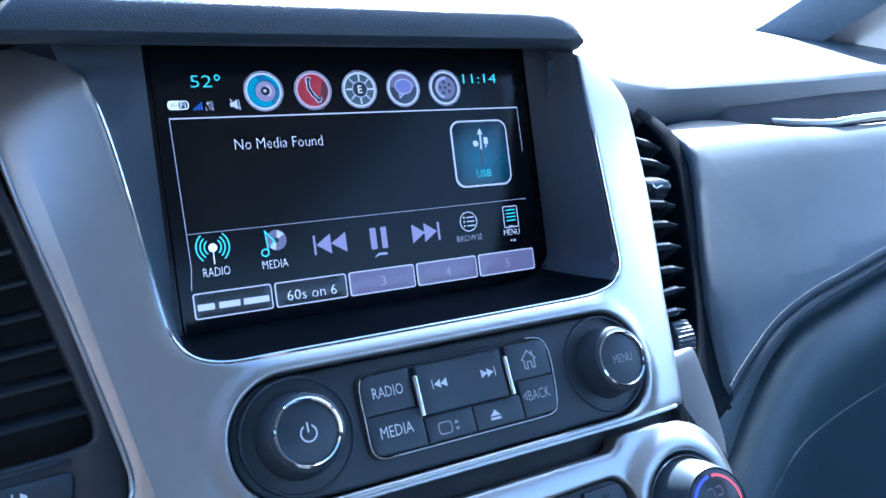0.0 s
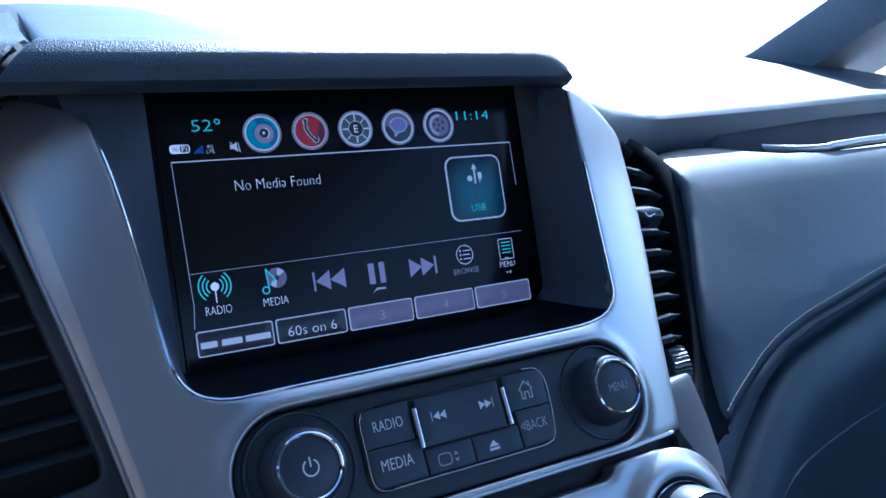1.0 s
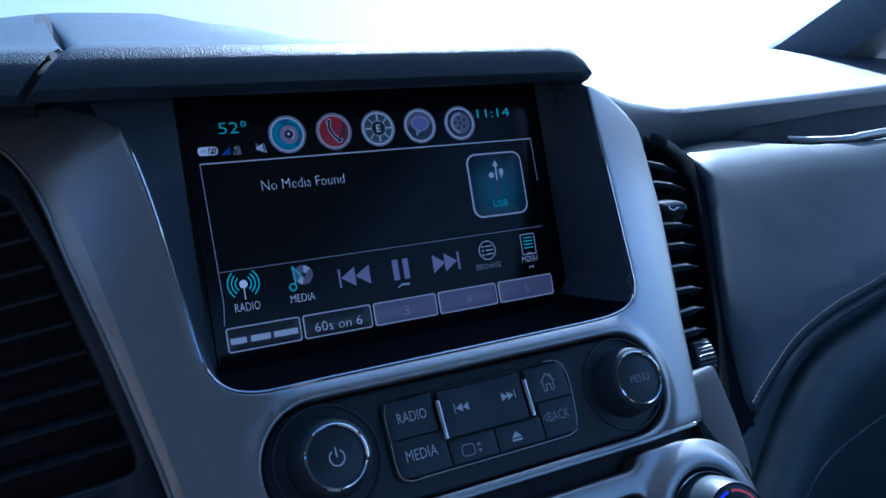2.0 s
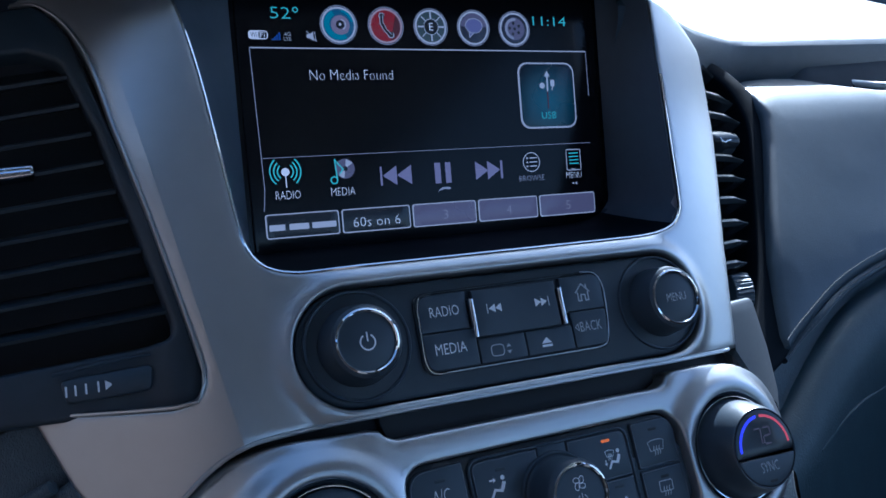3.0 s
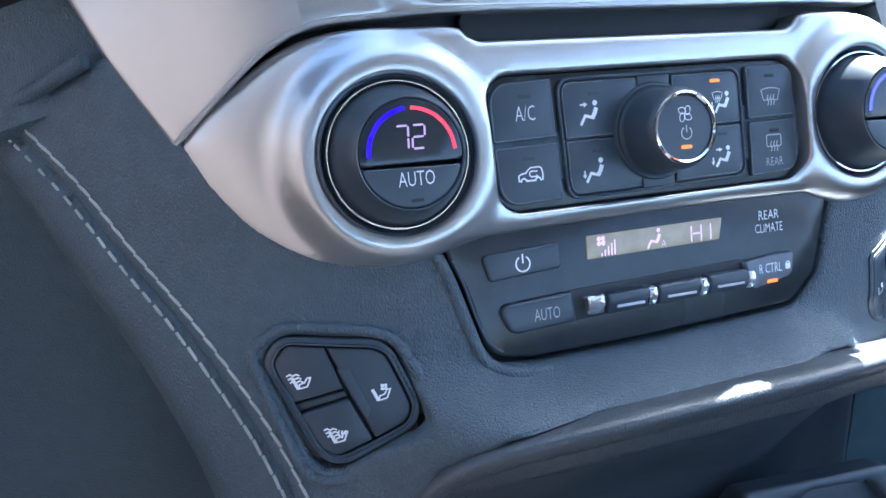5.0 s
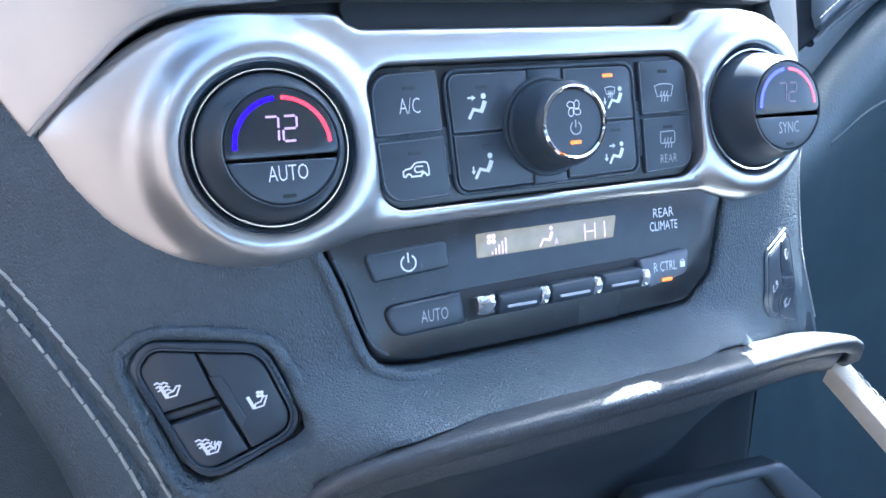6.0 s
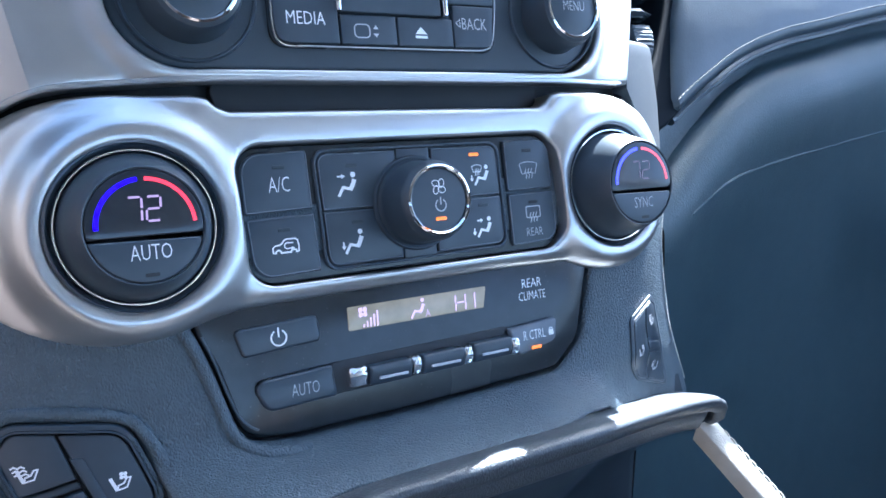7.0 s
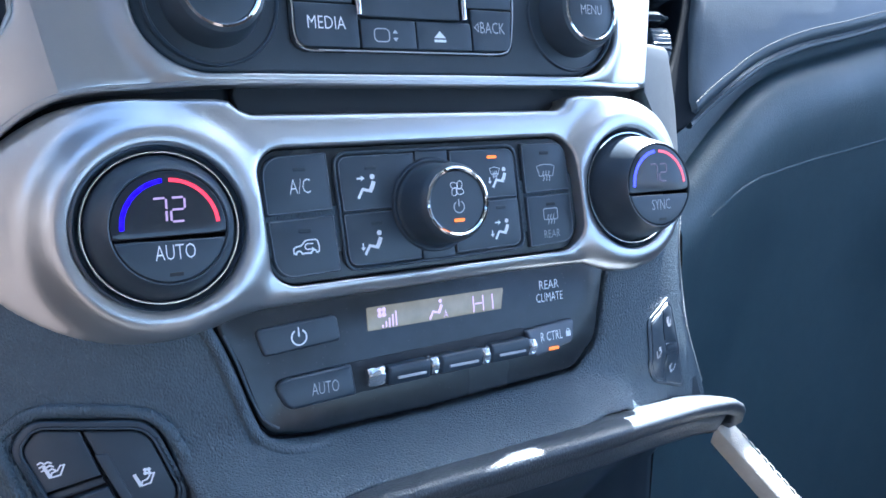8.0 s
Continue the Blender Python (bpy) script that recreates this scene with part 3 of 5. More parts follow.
def silver_surround():
    inner = [(108, -141), (102, -99), (96, -60), (93, -40), (91, -32), (86, -26), (80, -23), (73, -21.4), (66, -20.6), (56, -20.3), (36, -20.2), (0, -20.1), (-40, -20), (-66, -20), (-78, -20), (-85, -20.3), (-91.5, -21.8), (-97, -25), (-101, -31),
             (-103, -40), (-106, -68), (-109, -96), (-112, -116), (-115.5, -132), (-122, -139)]
    outer = [(-136, -148), (-150, -150), (-162, -149), (-173, -147.4), (-173, -146.6), (-164.6, -144.2), (-157.3, -137.2), (-152.2, -129), (-148, -119.5), (-144.6, -106.5), (-140.6, -86), (-132, -50), (-124, -12), (-120, 8), (-121, 15), (-125, 18.5), (-131, 19.5), (-176, 13), (-165, 38), (-149, 66),
             (-134, 52), (-122, 42), (-112, 37), (-100, 35), (-66, 34), (0, 34), (60, 34), (96, 33.5), (108, 33), (121, -16), (126, -30), (142, -74), (153, -121), (151, -124.4), (145, -128), (137.5, -132.2), (123, -138.4)]
    hole = rounded([(-91, -13), (87, -13), (87, 31), (-91, 31)], 21.8, 14)

    def top(x, y):
        q = -y
        d = x - facet(q)
        h = curve(x) + 3.6 * smooth(-125, -55, q) * max(0.0, 1 - (d / 22 if d > 0 else -d / 36))
        # the surround swells round the radio panel and along the screen's lower rim
        d = max(abs(x + 2) - 67, 0)
        dist = math.hypot(d, abs(q - 9)) - 22
        h += 2.6 * (1 - smooth(0.5, 9, dist)) if dist > 0 else 2.6
        return h
    root = thing("silver_surround", FACE, "satin silver metal surround framing touchscreen and radio controls", "trim")
    part("surround", creased(plate(flip(inner + outer), [flip(hole)], top, 9, 1.6, 3, 2.0), top), SILVER, root, sharp=75)
    rim = [(u, -q, top(u, -q) - 0.7) for u, q in spline(inner[1:-1], 2, False)]
    part("bright_rim", tube(rim, 0.75, 8), CHROME, root, "fine polished inner edge")
    tail = [(u, -q, top(u, -q) - 0.3) for u, q in spline([(-148.5, 65.4), (-134, 51.8), (-122, 41.8), (-112, 36.8), (-100, 34.8), (-66, 33.8), (0, 33.8), (60, 33.8), (96, 33.3), (101, 33)], 2, False)]
    part("lower_rim", tube(tail, 0.9, 6), SILVER, root, "polished lower edge")
    edge = [(u, -q, top(u, -q) + 0.1) for u, q in spline([(-172, -146.4), (-164.2, -144), (-157, -137), (-151.9, -129), (-147.7, -119.5), (-144.3, -106.5), (-140.3, -86), (-132, -50), (-124, -12), (-120.5, 8), (-122, 16), (-130, 19), (-176, 13)], 3, False)]
    part("vent_rim", tube(edge, 0.7, 6), SILVER, root, "polished edge beside the air vent")
    return inner, top


RIM, RIM_TOP = silver_surround()


# ---- touchscreen ----
def face_to_dash(u, q, h):
    p = DASH.inverted() @ FACE @ Vector((u * MM, -q * MM, h * MM))
    return tuple(c * 1000 for c in p)


def screen_recess():
    """Smooth side walls, a floor coloured near-black for its shade and no ceiling: the hood closes the top."""
    rim = spline([(109, -147)] + RIM + [(-126, -160)], 3, False)
    right, floor, left = [], [], []
    for u, q in rim:
        x, y, z = face_to_dash(u, q, RIM_TOP(u, -q) - 2.4)
        gx = max(-91.0, min(91.5, x))
        gz = max(-91.0, z * 0.98 + 5)
        section = [(x + (gx - x) * a, y * b - 1.0 * (1 - b), z + (gz - z) * a) for a, b in ((0, 1), (0.2, 0.74), (0.45, 0.48), (0.72, 0.23), (1.0, 0.0))]
        if q < -27:
            (right if u > 0 else left).append(section)
        elif not floor:
            right.append(section)
        if q >= -27:
            floor.append(section)
    left.insert(0, floor[-1])
    root = thing("screen_recess", DASH, "smooth dark recess sloping back to the touchscreen", "screen recess", kind="structure")
    for name, sections, mat in (("side_wall", right, RECESS_WALL), ("recess_floor", floor, SHADED_BLACK), ("side_wall", left, RECESS_WALL)):
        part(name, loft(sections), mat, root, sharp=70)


screen_recess()


def glowing_tile():
    """The blue tile, brightest round its middle."""
    m = lit("screen_blue_tile", (0.03, 0.2, 0.32), 0.05)
    nt = m.node_tree
    tc, shift, ball, tint = (nt.nodes.new(n) for n in ("ShaderNodeTexCoord", "ShaderNodeMapping", "ShaderNodeTexGradient", "ShaderNodeValToRGB"))
    ball.gradient_type = "SPHERICAL"
    shift.vector_type = "TEXTURE"
    shift.inputs["Location"].default_value = (0.060, -0.025, 0)
    shift.inputs["Scale"].default_value = (0.02, 0.02, 0.02)
    tint.color_ramp.elements[0].color, tint.color_ramp.elements[1].color = (0.008, 0.03, 0.07, 1), (0.03, 0.28, 0.46, 1)
    nt.links.new(tc.outputs["Object"], shift.inputs["Vector"])
    nt.links.new(shift.outputs[0], ball.inputs["Vector"])
    nt.links.new(ball.outputs["Fac"], tint.inputs["Fac"])
    nt.links.new(tint.outputs["Color"], nt.nodes["Principled BSDF"].inputs["Emission Color"])
    return m


def touchscreen():
    root = thing("touchscreen", SCREEN, "colour touchscreen in a black glass bezel showing a media page", "touchscreen")
    part("bezel", plate(box_outline(-96, 97, -97, 46, 5), top=-0.2, drop=8, r=1.0, step=30, fine=8), GLASS_BLACK, root)
    glass = part("glass", plate(box_outline(-89, 90, -88, 33, 3), top=0.6, drop=2, r=0.8, step=30, fine=8), GLASS_BLACK, root, "glossy black display glass")
    Z = 0.75

    def ink(name, shape, mat, parent=glass, label=""):
        return part(name, shape, mat, parent, label)
    ink("frame_line", joined(plate(flip([(-83.6, 0.3), (-83.6, -0.25), (83.8, -0.25), (83.8, 0.3)]), top=0.78, drop=0.1, r=0.02, step=50, fine=60)), UI_LINE)
    d = Drawing(Z).line([(-83.8, 0.2), (-82.6, -60), (-83.6, -69)], 0.35).line([(84, 0), (84.2, -22)], 0.35).line([(-82.4, -46.6), (82.8, -45.7)], 0.25)
    ink("panel_outline", d.done(), UI_GREY)
    ink("temperature", lettering("52", -73.8, -65.2, 12.4, 17.3, Z, 0.012), UI_CYAN)
    ink("degree_sign", Drawing(Z).arc(-62.9, 16.3, 1.0, 0.5, n=14).done(), UI_CYAN)
    ink("clock", lettering("11:14", 54.6, 73.6, 12.4, 16.8, Z, 0.008), UI_CYAN)
    badge = ink("wireless_badge", Drawing(Z).poly(box_outline(-83.8, -75.5, 3.5, 7.2, 1.4)).done(), UI_WHITE)
    part("badge_field", Drawing(Z + 0.1).poly(box_outline(-79.6, -76.0, 3.9, 6.8, 0.8)).done(), UI_DARK, badge)
    part("badge_word", lettering("Wi", -82.9, -80.2, 4.2, 6.5, Z + 0.2, 0.0), UI_DARK, badge)
    part("badge_word", lettering("Fi", -78.9, -76.8, 4.2, 6.5, Z + 0.2, 0.0), UI_WHITE, badge)
    d = Drawing(Z)
    for k in range(4):
        d.poly([(-74.0 + k, 3.2), (-73.2 + k, 3.2), (-73.2 + k, 3.9 + 0.85 * k), (-74.0 + k, 3.9 + 0.85 * k)])
    ink("signal_bars", d.done(), UI_NAVY)
    ink("network_mark", lettering("4G", -68.6, -65.8, 5.0, 6.6, Z, 0.0), UI_LINE)
    ink("network_mark", lettering("LTE", -68.9, -65.6, 3.0, 4.5, Z, 0.0), UI_LINE)
    d = Drawing(Z).poly([(-58.8, 4.2), (-57.4, 4.2), (-55.8, 3.0), (-55.8, 7.2), (-57.4, 6.0), (-58.8, 6.0)]).line([(-55.2, 7.0), (-54.8, 3.4)], 0.3).line([(-58.6, 7.2), (-54.6, 3.0)], 0.35)
    ink("mute_sign", d.done(), UI_LINE)

    fills = (("audio_icon", UI_BLUE), ("phone_icon", UI_RED), ("compass_icon", UI_SLATE), ("message_icon", UI_NIGHT), ("settings_icon", UI_NIGHT))
    for k, (name, mat) in enumerate(fills):
        x, y = -44 + 22 * k, 10.4
        icon = part(name, lathe([(8.5, 0.0), (8.5, 0.25), (8.35, 0.32), (8.2, 0.25), (8.2, 0.05)], x, y, 0.6, 40), UI_GREY, glass)
        part("icon_rim", lathe([(7.9, 0.05), (7.8, 0.35), (7.45, 0.45), (7.1, 0.35), (7.0, 0.05)], x, y, 0.6, 40), UI_LINE if k != 1 else UI_ROSE, icon)
        part("icon_field", lathe([(7.0, 0.1), (6.9, 0.25), (3.5, 0.4), (0.01, 0.45)], x, y, 0.6, 36), mat, icon)
        g, sign = Drawing(1.15), UI_LINE
        if k == 0:
            part("shine", Drawing(1.13).arc(x, y, 5.5, 2.4, 115, 300, 24).done(), UI_TEAL, icon)
            part("shine", Drawing(1.135).arc(x + 0.3, y + 0.2, 5.9, 1.2, 10, 80, 14).done(), UI_TEAL, icon)
            part("speaker_cone", lathe([(4.3, 0.3), (3.9, 0.55), (2.6, 0.4), (1.6, 0.3), (0.01, 0.35)], x + 0.6, y - 0.2, 0.8, 24), UI_MAUVE, icon)
            part("speaker_hollow", Drawing(1.4).disc(x + 0.5, y - 0.1, 1.9).done(), UI_DARK, icon)
            g = Drawing(1.45).arc(x + 0.7, y - 0.1, 2.2, 0.5, -70, 80, 12).disc(x + 0.4, y, 0.7, 12)
        elif k == 1:
            part("shade", Drawing(1.12).poly([(x + 6.8 * math.cos(radians(a)), y + 6.8 * math.sin(radians(a))) for a in range(-75, 46, 10)]).done(), UI_MAROON, icon)
            pts = [(x - 2.0, y + 4.4), (x - 2.2, y + 1.2), (x - 0.6, y - 2.0), (x + 1.6, y - 4.2)]
            part("handset", Drawing(1.16).line(pts, 1.5).disc(x - 1.8, y + 4.2, 1.4, 12).disc(x + 1.9, y - 4.0, 1.4, 12).done(), UI_DARK, icon)
            g = Drawing(1.24).line([(p[0] - 0.7, p[1] - 0.2) for p in pts], 0.35).line([(p[0] + 0.75, p[1] + 0.3) for p in pts], 0.3)
            g.arc(x - 1.8, y + 4.2, 1.4, 0.35, 20, 220, 12).arc(x + 1.9, y - 4.0, 1.4, 0.35, 170, 400, 12)
        elif k == 2:
            part("compass_letter", lettering("E", x - 1.0, x + 1.0, y - 1.7, y + 1.7, 1.25, 0.0), UI_WHITE, icon)
            part("compass_hub", Drawing(1.12).disc(x, y, 3.4).done(), UI_DARK, icon)
            g.arc(x, y, 3.6, 0.3)
            for a in range(0, 360, 45):
                c, w = math.cos(radians(a)), math.sin(radians(a))
                g.line([(x + 3.9 * c, y + 3.9 * w), (x + 6.4 * c, y + 6.4 * w)], 0.55 if a % 90 else 0.8)
        elif k == 3:
            bubble = [(x + 4.4 * math.cos(a / 16 * math.pi), y + 0.9 + 3.4 * math.sin(a / 16 * math.pi)) for a in range(32)]
            part("shine", Drawing(1.11).arc(x, y, 4.8, 4.0, 5, 175, 20).done(), UI_LILAC_DARK, icon)
            part("speech_bubble", Drawing(1.14).poly(bubble).poly([(x - 2.6, y - 1.6), (x - 0.2, y - 2.4), (x - 2.6, y - 4.6)]).done(), UI_PERIWINKLE, icon)
            g = Drawing(1.24).loop(bubble, 0.3).line([(x - 2.6, y - 1.8), (x - 2.6, y - 4.6), (x - 0.2, y - 2.4)], 0.3)
        else:
            part("gear_disc", Drawing(1.12).disc(x, y, 5.4, 28).done(), UI_LILAC_DARK, icon)
            part("shine", Drawing(1.16).arc(x, y, 4.6, 1.3, 80, 260, 18).done(), UI_GREY, icon)
            g, sign = Drawing(1.2), UI_DARK
            for a in range(30, 390, 72):
                g.disc(x + 2.7 * math.cos(radians(a)), y + 2.7 * math.sin(radians(a)), 0.75, 10)
            g.disc(x, y, 0.75, 12)
        part("icon_sign", g.done(), sign, icon)

    ink("message", lettering("No Media Found", -59.0, -20.6, -13.7, -9.3, Z, 0.022), UI_WHITE)
    tile = part("usb_tile", plate(box_outline(44, 76, -37.8, -5.6, 5), top=0.95, drop=0.4, r=0.3, step=12, fine=4), UI_LINE, glass)
    part("tile_field", plate(box_outline(44.8, 75.2, -37.0, -6.4, 4.5), top=1.1, drop=0.3, r=0.2, step=12, fine=4), glowing_tile(), tile)
    part("tile_word", lettering("USB", 55.6, 63.8, -33.2, -29.8, 1.4, 0.012), UI_CYAN, tile)
    d = Drawing(1.4).line([(59.8, -19.5), (60, -11.5)], 0.9).poly([(58.3, -12.6), (61.6, -12.6), (60.0, -9.6)]).disc(56.9, -17.0, 1.5, 14)
    d.poly([(61.7, -17.4), (64.0, -17.4), (64.0, -14.2), (61.7, -14.2)]).line([(62.8, -17.4), (62.4, -19.0)], 0.6)
    part("tile_stem", Drawing(1.38).line([(59.6, -28), (59.8, -19.5)], 0.7).done(), UI_MAROON, tile)
    part("tile_sign", d.done(), UI_LINE, tile)

    d = Drawing(Z)
    for s in (1, -1):
        for r in (3.4, 5.0, 6.7):
            d.arc(-73.2, -52.6, r, 0.6, -50 + (180 if s < 0 else 0), 50 + (180 if s < 0 else 0), 10)
    ink("radio_waves", d.done(), UI_CYAN)
    ink("radio_mast", Drawing(Z).disc(-73.2, -52.8, 1.8, 16).line([(-73.2, -54.6), (-73.2, -59.4)], 0.45).done(), UI_WHITE)
    ink("radio_word", lettering("RADIO", -78.2, -67.4, -64.4, -60.8, Z, 0.018), UI_WHITE)
    ink("media_word", lettering("MEDIA", -53.8, -42.8, -64.2, -60.8, Z, 0.018), UI_WHITE)
    ink("disc_icon", Drawing(Z).disc(-46.6, -52.6, 4.4, 26).done(), UI_LILAC_DARK)
    ink("disc_shine", Drawing(Z + 0.1).poly([(-46.6, -52.6), (-46.0, -48.4), (-43.0, -50.2)]).poly([(-46.6, -52.6), (-47.4, -56.8), (-49.8, -55.4)]).done(), UI_LINE)
    ink("disc_hole", Drawing(Z + 0.15).disc(-46.6, -52.6, 1.1, 12).done(), UI_DARK)
    ink("note_icon", Drawing(Z + 0.2).line([(-51.2, -48.4), (-50.6, -57)], 0.6).line([(-51.2, -48.4), (-49.6, -50.6), (-47.6, -52.8), (-49.2, -54.6)], 0.6).arc(-52.0, -57.4, 1.5, 0.6, n=16).done(), UI_CYAN)
    d = Drawing(Z).poly([(-30.6, -52.5), (-29.6, -52.5), (-29.6, -61), (-30.6, -61)]).poly([(-29.4, -56.7), (-22.6, -52.3), (-22.6, -61.2)]).poly([(-22.6, -56.7), (-15.4, -52.3), (-15.4, -61.2)])
    ink("previous_button", d.done(), UI_LILAC)
    ink("pause_button", Drawing(Z).poly(box_outline(-3.8, -0.8, -61.6, -52.0, 0.2)).poly(box_outline(1.6, 4.4, -61.6, -52.0, 0.2)).done(), UI_LILAC)
    ink("pause_shadow", Drawing(Z).poly([(-3.2, -65.6), (-0.2, -64.4), (3.8, -64.6), (3.6, -63.6), (-0.6, -63.4)]).done(), UI_GREY)
    d = Drawing(Z).poly([(17.2, -52.3), (17.2, -61.2), (24, -56.7)]).poly([(23.6, -52.3), (23.6, -61.2), (30.4, -56.7)]).poly([(30.6, -52.5), (31.8, -52.5), (31.8, -61), (30.6, -61)])
    ink("next_button", d.done(), UI_LILAC)
    d = Drawing(Z).arc(48, -54.0, 4.6, 0.45)
    for y in (-52.0, -54.0, -56.0):
        d.line([(47.2, y), (51, y)], 0.5).disc(45.6, y, 0.5, 8)
    ink("browse_sign", d.done(), UI_LINE)
    ink("browse_word", lettering("BROWSE", 40.6, 54.8, -63.1, -60.4, Z, 0.016), UI_GREY)
    d = Drawing(Z).loop(box_outline(68.2, 76.4, -59.0, -48.8, 0.6), 0.45).line([(71, -58.2), (72, -58.7), (73, -58.2)], 0.4)
    ink("menu_sign", d.done(), UI_LINE)
    d = Drawing(Z)
    for k in range(4):
        d.line([(69.9, -50.6 - 1.7 * k), (75.0, -50.6 - 1.7 * k)], 0.55)
    ink("menu_rows", d.done(), UI_CYAN)
    ink("menu_word", lettering("MENU", 67.4, 76.5, -62.9, -60.0, Z, 0.016), UI_WHITE)
    ink("page_dots", Drawing(Z).disc(71.2, -65.6, 0.5, 10).disc(73.0, -65.6, 0.6, 10).done(), UI_LINE)

    for k in range(5):
        x0 = -83.6 + 33.6 * k
        key = part("preset_key", plate(box_outline(x0, x0 + 32.4, -81, -70.4, 1.2), top=0.85, drop=0.3, r=0.2, step=12, fine=4), UI_LINE, glass)
        part("key_field", plate(box_outline(x0 + 0.55, x0 + 31.85, -80.45, -70.95, 0.9), top=1.0, drop=0.25, r=0.1, step=12, fine=4), UI_DARK if k < 2 else UI_LILAC_DARK, key)
        if k == 0:
            for a, b in ((1.4, 8.2), (10.0, 18.6), (20.0, 30.8)):
                part("word_bar", Drawing(1.12).poly(box_outline(x0 + a, x0 + b, -77.6, -75.0, 0.3)).done(), UI_LINE, key)
        elif k == 1:
            part("key_words", lettering("60s on 6", x0 + 5.0, x0 + 27.2, -78.6, -74.4, 1.15, 0.018), UI_WHITE, key)
        else:
            part("key_number", lettering(str(k + 1), x0 + 15, x0 + 17.6, -78.2, -74.0, 1.15), UI_SMOKE, key)


touchscreen()


# ---- knobs and keys ----
def shrink(shape, k):
    v, f = shape
    lo, hi = np.min(v, 0), np.max(v, 0)
    cx, cy = (lo[0] + hi[0]) / 2, (lo[1] + hi[1]) / 2
    return [(cx + (x - cx) * k, cy + (y - cy) * k, z) for x, y, z in v], f


def power_sign(x, y, s, z):
    return Drawing(z).arc(x, y, s, 0.22 * s, 120, 420, 18).line([(x, y + 0.15 * s), (x, y + 1.25 * s)], 0.22 * s).done()


def radio_panel():
    root = thing("radio_panel", FACE, "black radio control panel with two knobs and eight keys", "control panel")
    part("panel", plate(flip(rounded([(-90.4, -12.4), (86.4, -12.4), (86.4, 30.4), (-90.4, 30.4)], 21.2, 14)), top=lambda x, y: -2.5 + 0.6 * curve(x), drop=8, r=1.6, step=10), PLASTIC, root)
    for name, x, w in (("power_knob", -67.6, ""), ("menu_knob", 66.6, "MENU")):
        y = -8.4
        knob = part(name, lathe([(14.8, 0), (14.6, 1.0), (14.2, 2.2), (13.6, 9.5), (12.7, 12.0), (11.6, 12.6), (10.6, 12.2), (10.4, 11.2), (0.01, 11.4)], x, y, -3, 64), KNOB_BLACK, root)
        part("collar", lathe([(20.3, 0), (20.3, 0.9), (19.9, 1.5), (19.3, 1.4), (18.9, 0.5)], x, y, -3.2, 64), SOFT_BLACK, root)
        part("chrome_ring", lathe([(11.7, 12.0), (11.5, 12.9), (10.9, 13.2), (10.4, 12.7), (10.3, 11.6)], x, y, -3, 64), CHROME, knob, "bright chrome ring")
        part("cap", lathe([(10.35, 11.4), (10.2, 12.0), (9.6, 12.25), (0.01, 12.5)], x, y, -3, 48), SOFT_BLACK, knob)
        if w:
            part("knob_word", shrink(lettering(w, x - 5.6, x + 5.6, y - 1.9, y + 2.0, 9.7), 0.86), DIM_PRINT, knob)
        else:
            part("knob_sign", power_sign(x, y - 0.4, 2.7, 9.7), PRINT, knob)
    part("key_rim", plate(flip(rounded([(-44.8, -7.4), (40.0, -8.6), (38.0, 23.6), (-44.6, 23.6)], 5)), [flip(rounded([(-43.8, -6.4), (39.0, -7.4), (37.0, 22.6), (-43.6, 22.6)], 4.4))], -1.2, 2, 0.4, 30), GLOSS, root)
    part("chrome_edge", tube([(x, y, -0.9) for x, y in flip(spline([(-34, 23.3), (-40.5, 22.8), (-43.5, 19), (-43.6, 8), (-43.5, -2), (-42.1, -5.6)], 1.5, False))], 0.35, 6), CHROME, root)
    part("lower_edge", tube([(x, y, -1.0) for x, y in flip(spline([(-36, 23.1), (-10, 23.1), (20, 23.1), (33, 22.8), (36.6, 20.4), (38.2, 14), (39.4, 4), (39.2, -3), (36.5, -7.2), (30, -8.2)], 2, False))], 0.3, 6), SILVER, root)
    keys = [("radio_key", rounded([(-43.4, -6.0, 4), (-23.4, -6.4, 0.4), (-23.4, 8.0, 0.4), (-43.4, 8.0, 0.4)], 0.4)),
            ("media_key", rounded([(-43.4, 8.4, 0.4), (-22.0, 8.4, 0.4), (-21.8, 22.2, 0.4), (-43.0, 22.2, 4)], 0.4)),
            ("seek_key", box_outline(-20.9, 15.9, -5.8, 12.1, 0.4)),
            ("display_key", box_outline(-21.2, -1.2, 12.7, 22.2, 0.4)), ("eject_key", box_outline(-0.7, 20.6, 12.7, 22.2, 0.4)),
            ("home_key", rounded([(19.0, -6.6, 0.4), (38.6, -7.0, 4), (38.2, 7.4, 0.4), (19.0, 7.4, 0.4)], 0.4)),
            ("back_key", rounded([(21.1, 7.8, 0.4), (38.2, 7.8, 0.4), (36.6, 22.0, 3), (21.1, 22.2, 0.4)], 0.4))]
    made = {}
    for name, shape in keys:
        made[name] = part(name, plate(flip(shape), top=(lambda x, y: 0.5 - 0.5 * math.cos((x + 2.5) / 18.4 * math.pi / 2) ** 2) if name == "seek_key" else -0.5, drop=2, r=0.45, step=4, fine=3), SOFT_BLACK, root)
    Z = -0.35
    part("key_word", shrink(lettering("RADIO", -39.0, -27.0, -2.4, 1.5, Z, 0.006), 1.0), PRINT, made["radio_key"])
    part("key_word", shrink(lettering("MEDIA", -39.2, -26.4, -16.5, -12.5, Z, 0.006), 1.0), PRINT, made["media_key"])
    part("key_word", shrink(lettering("BACK", 24.4, 34.6, -16.0, -12.0, Z, 0.006), 1.0), DIM_PRINT, made["back_key"])
    part("key_sign", shrink(Drawing(Z).line([(23.6, -12.6), (22.0, -14.0), (23.6, -15.4), (23.6, -12.6)], 0.3).done(), 1.0), DIM_PRINT, made["back_key"])
    h = 28.8
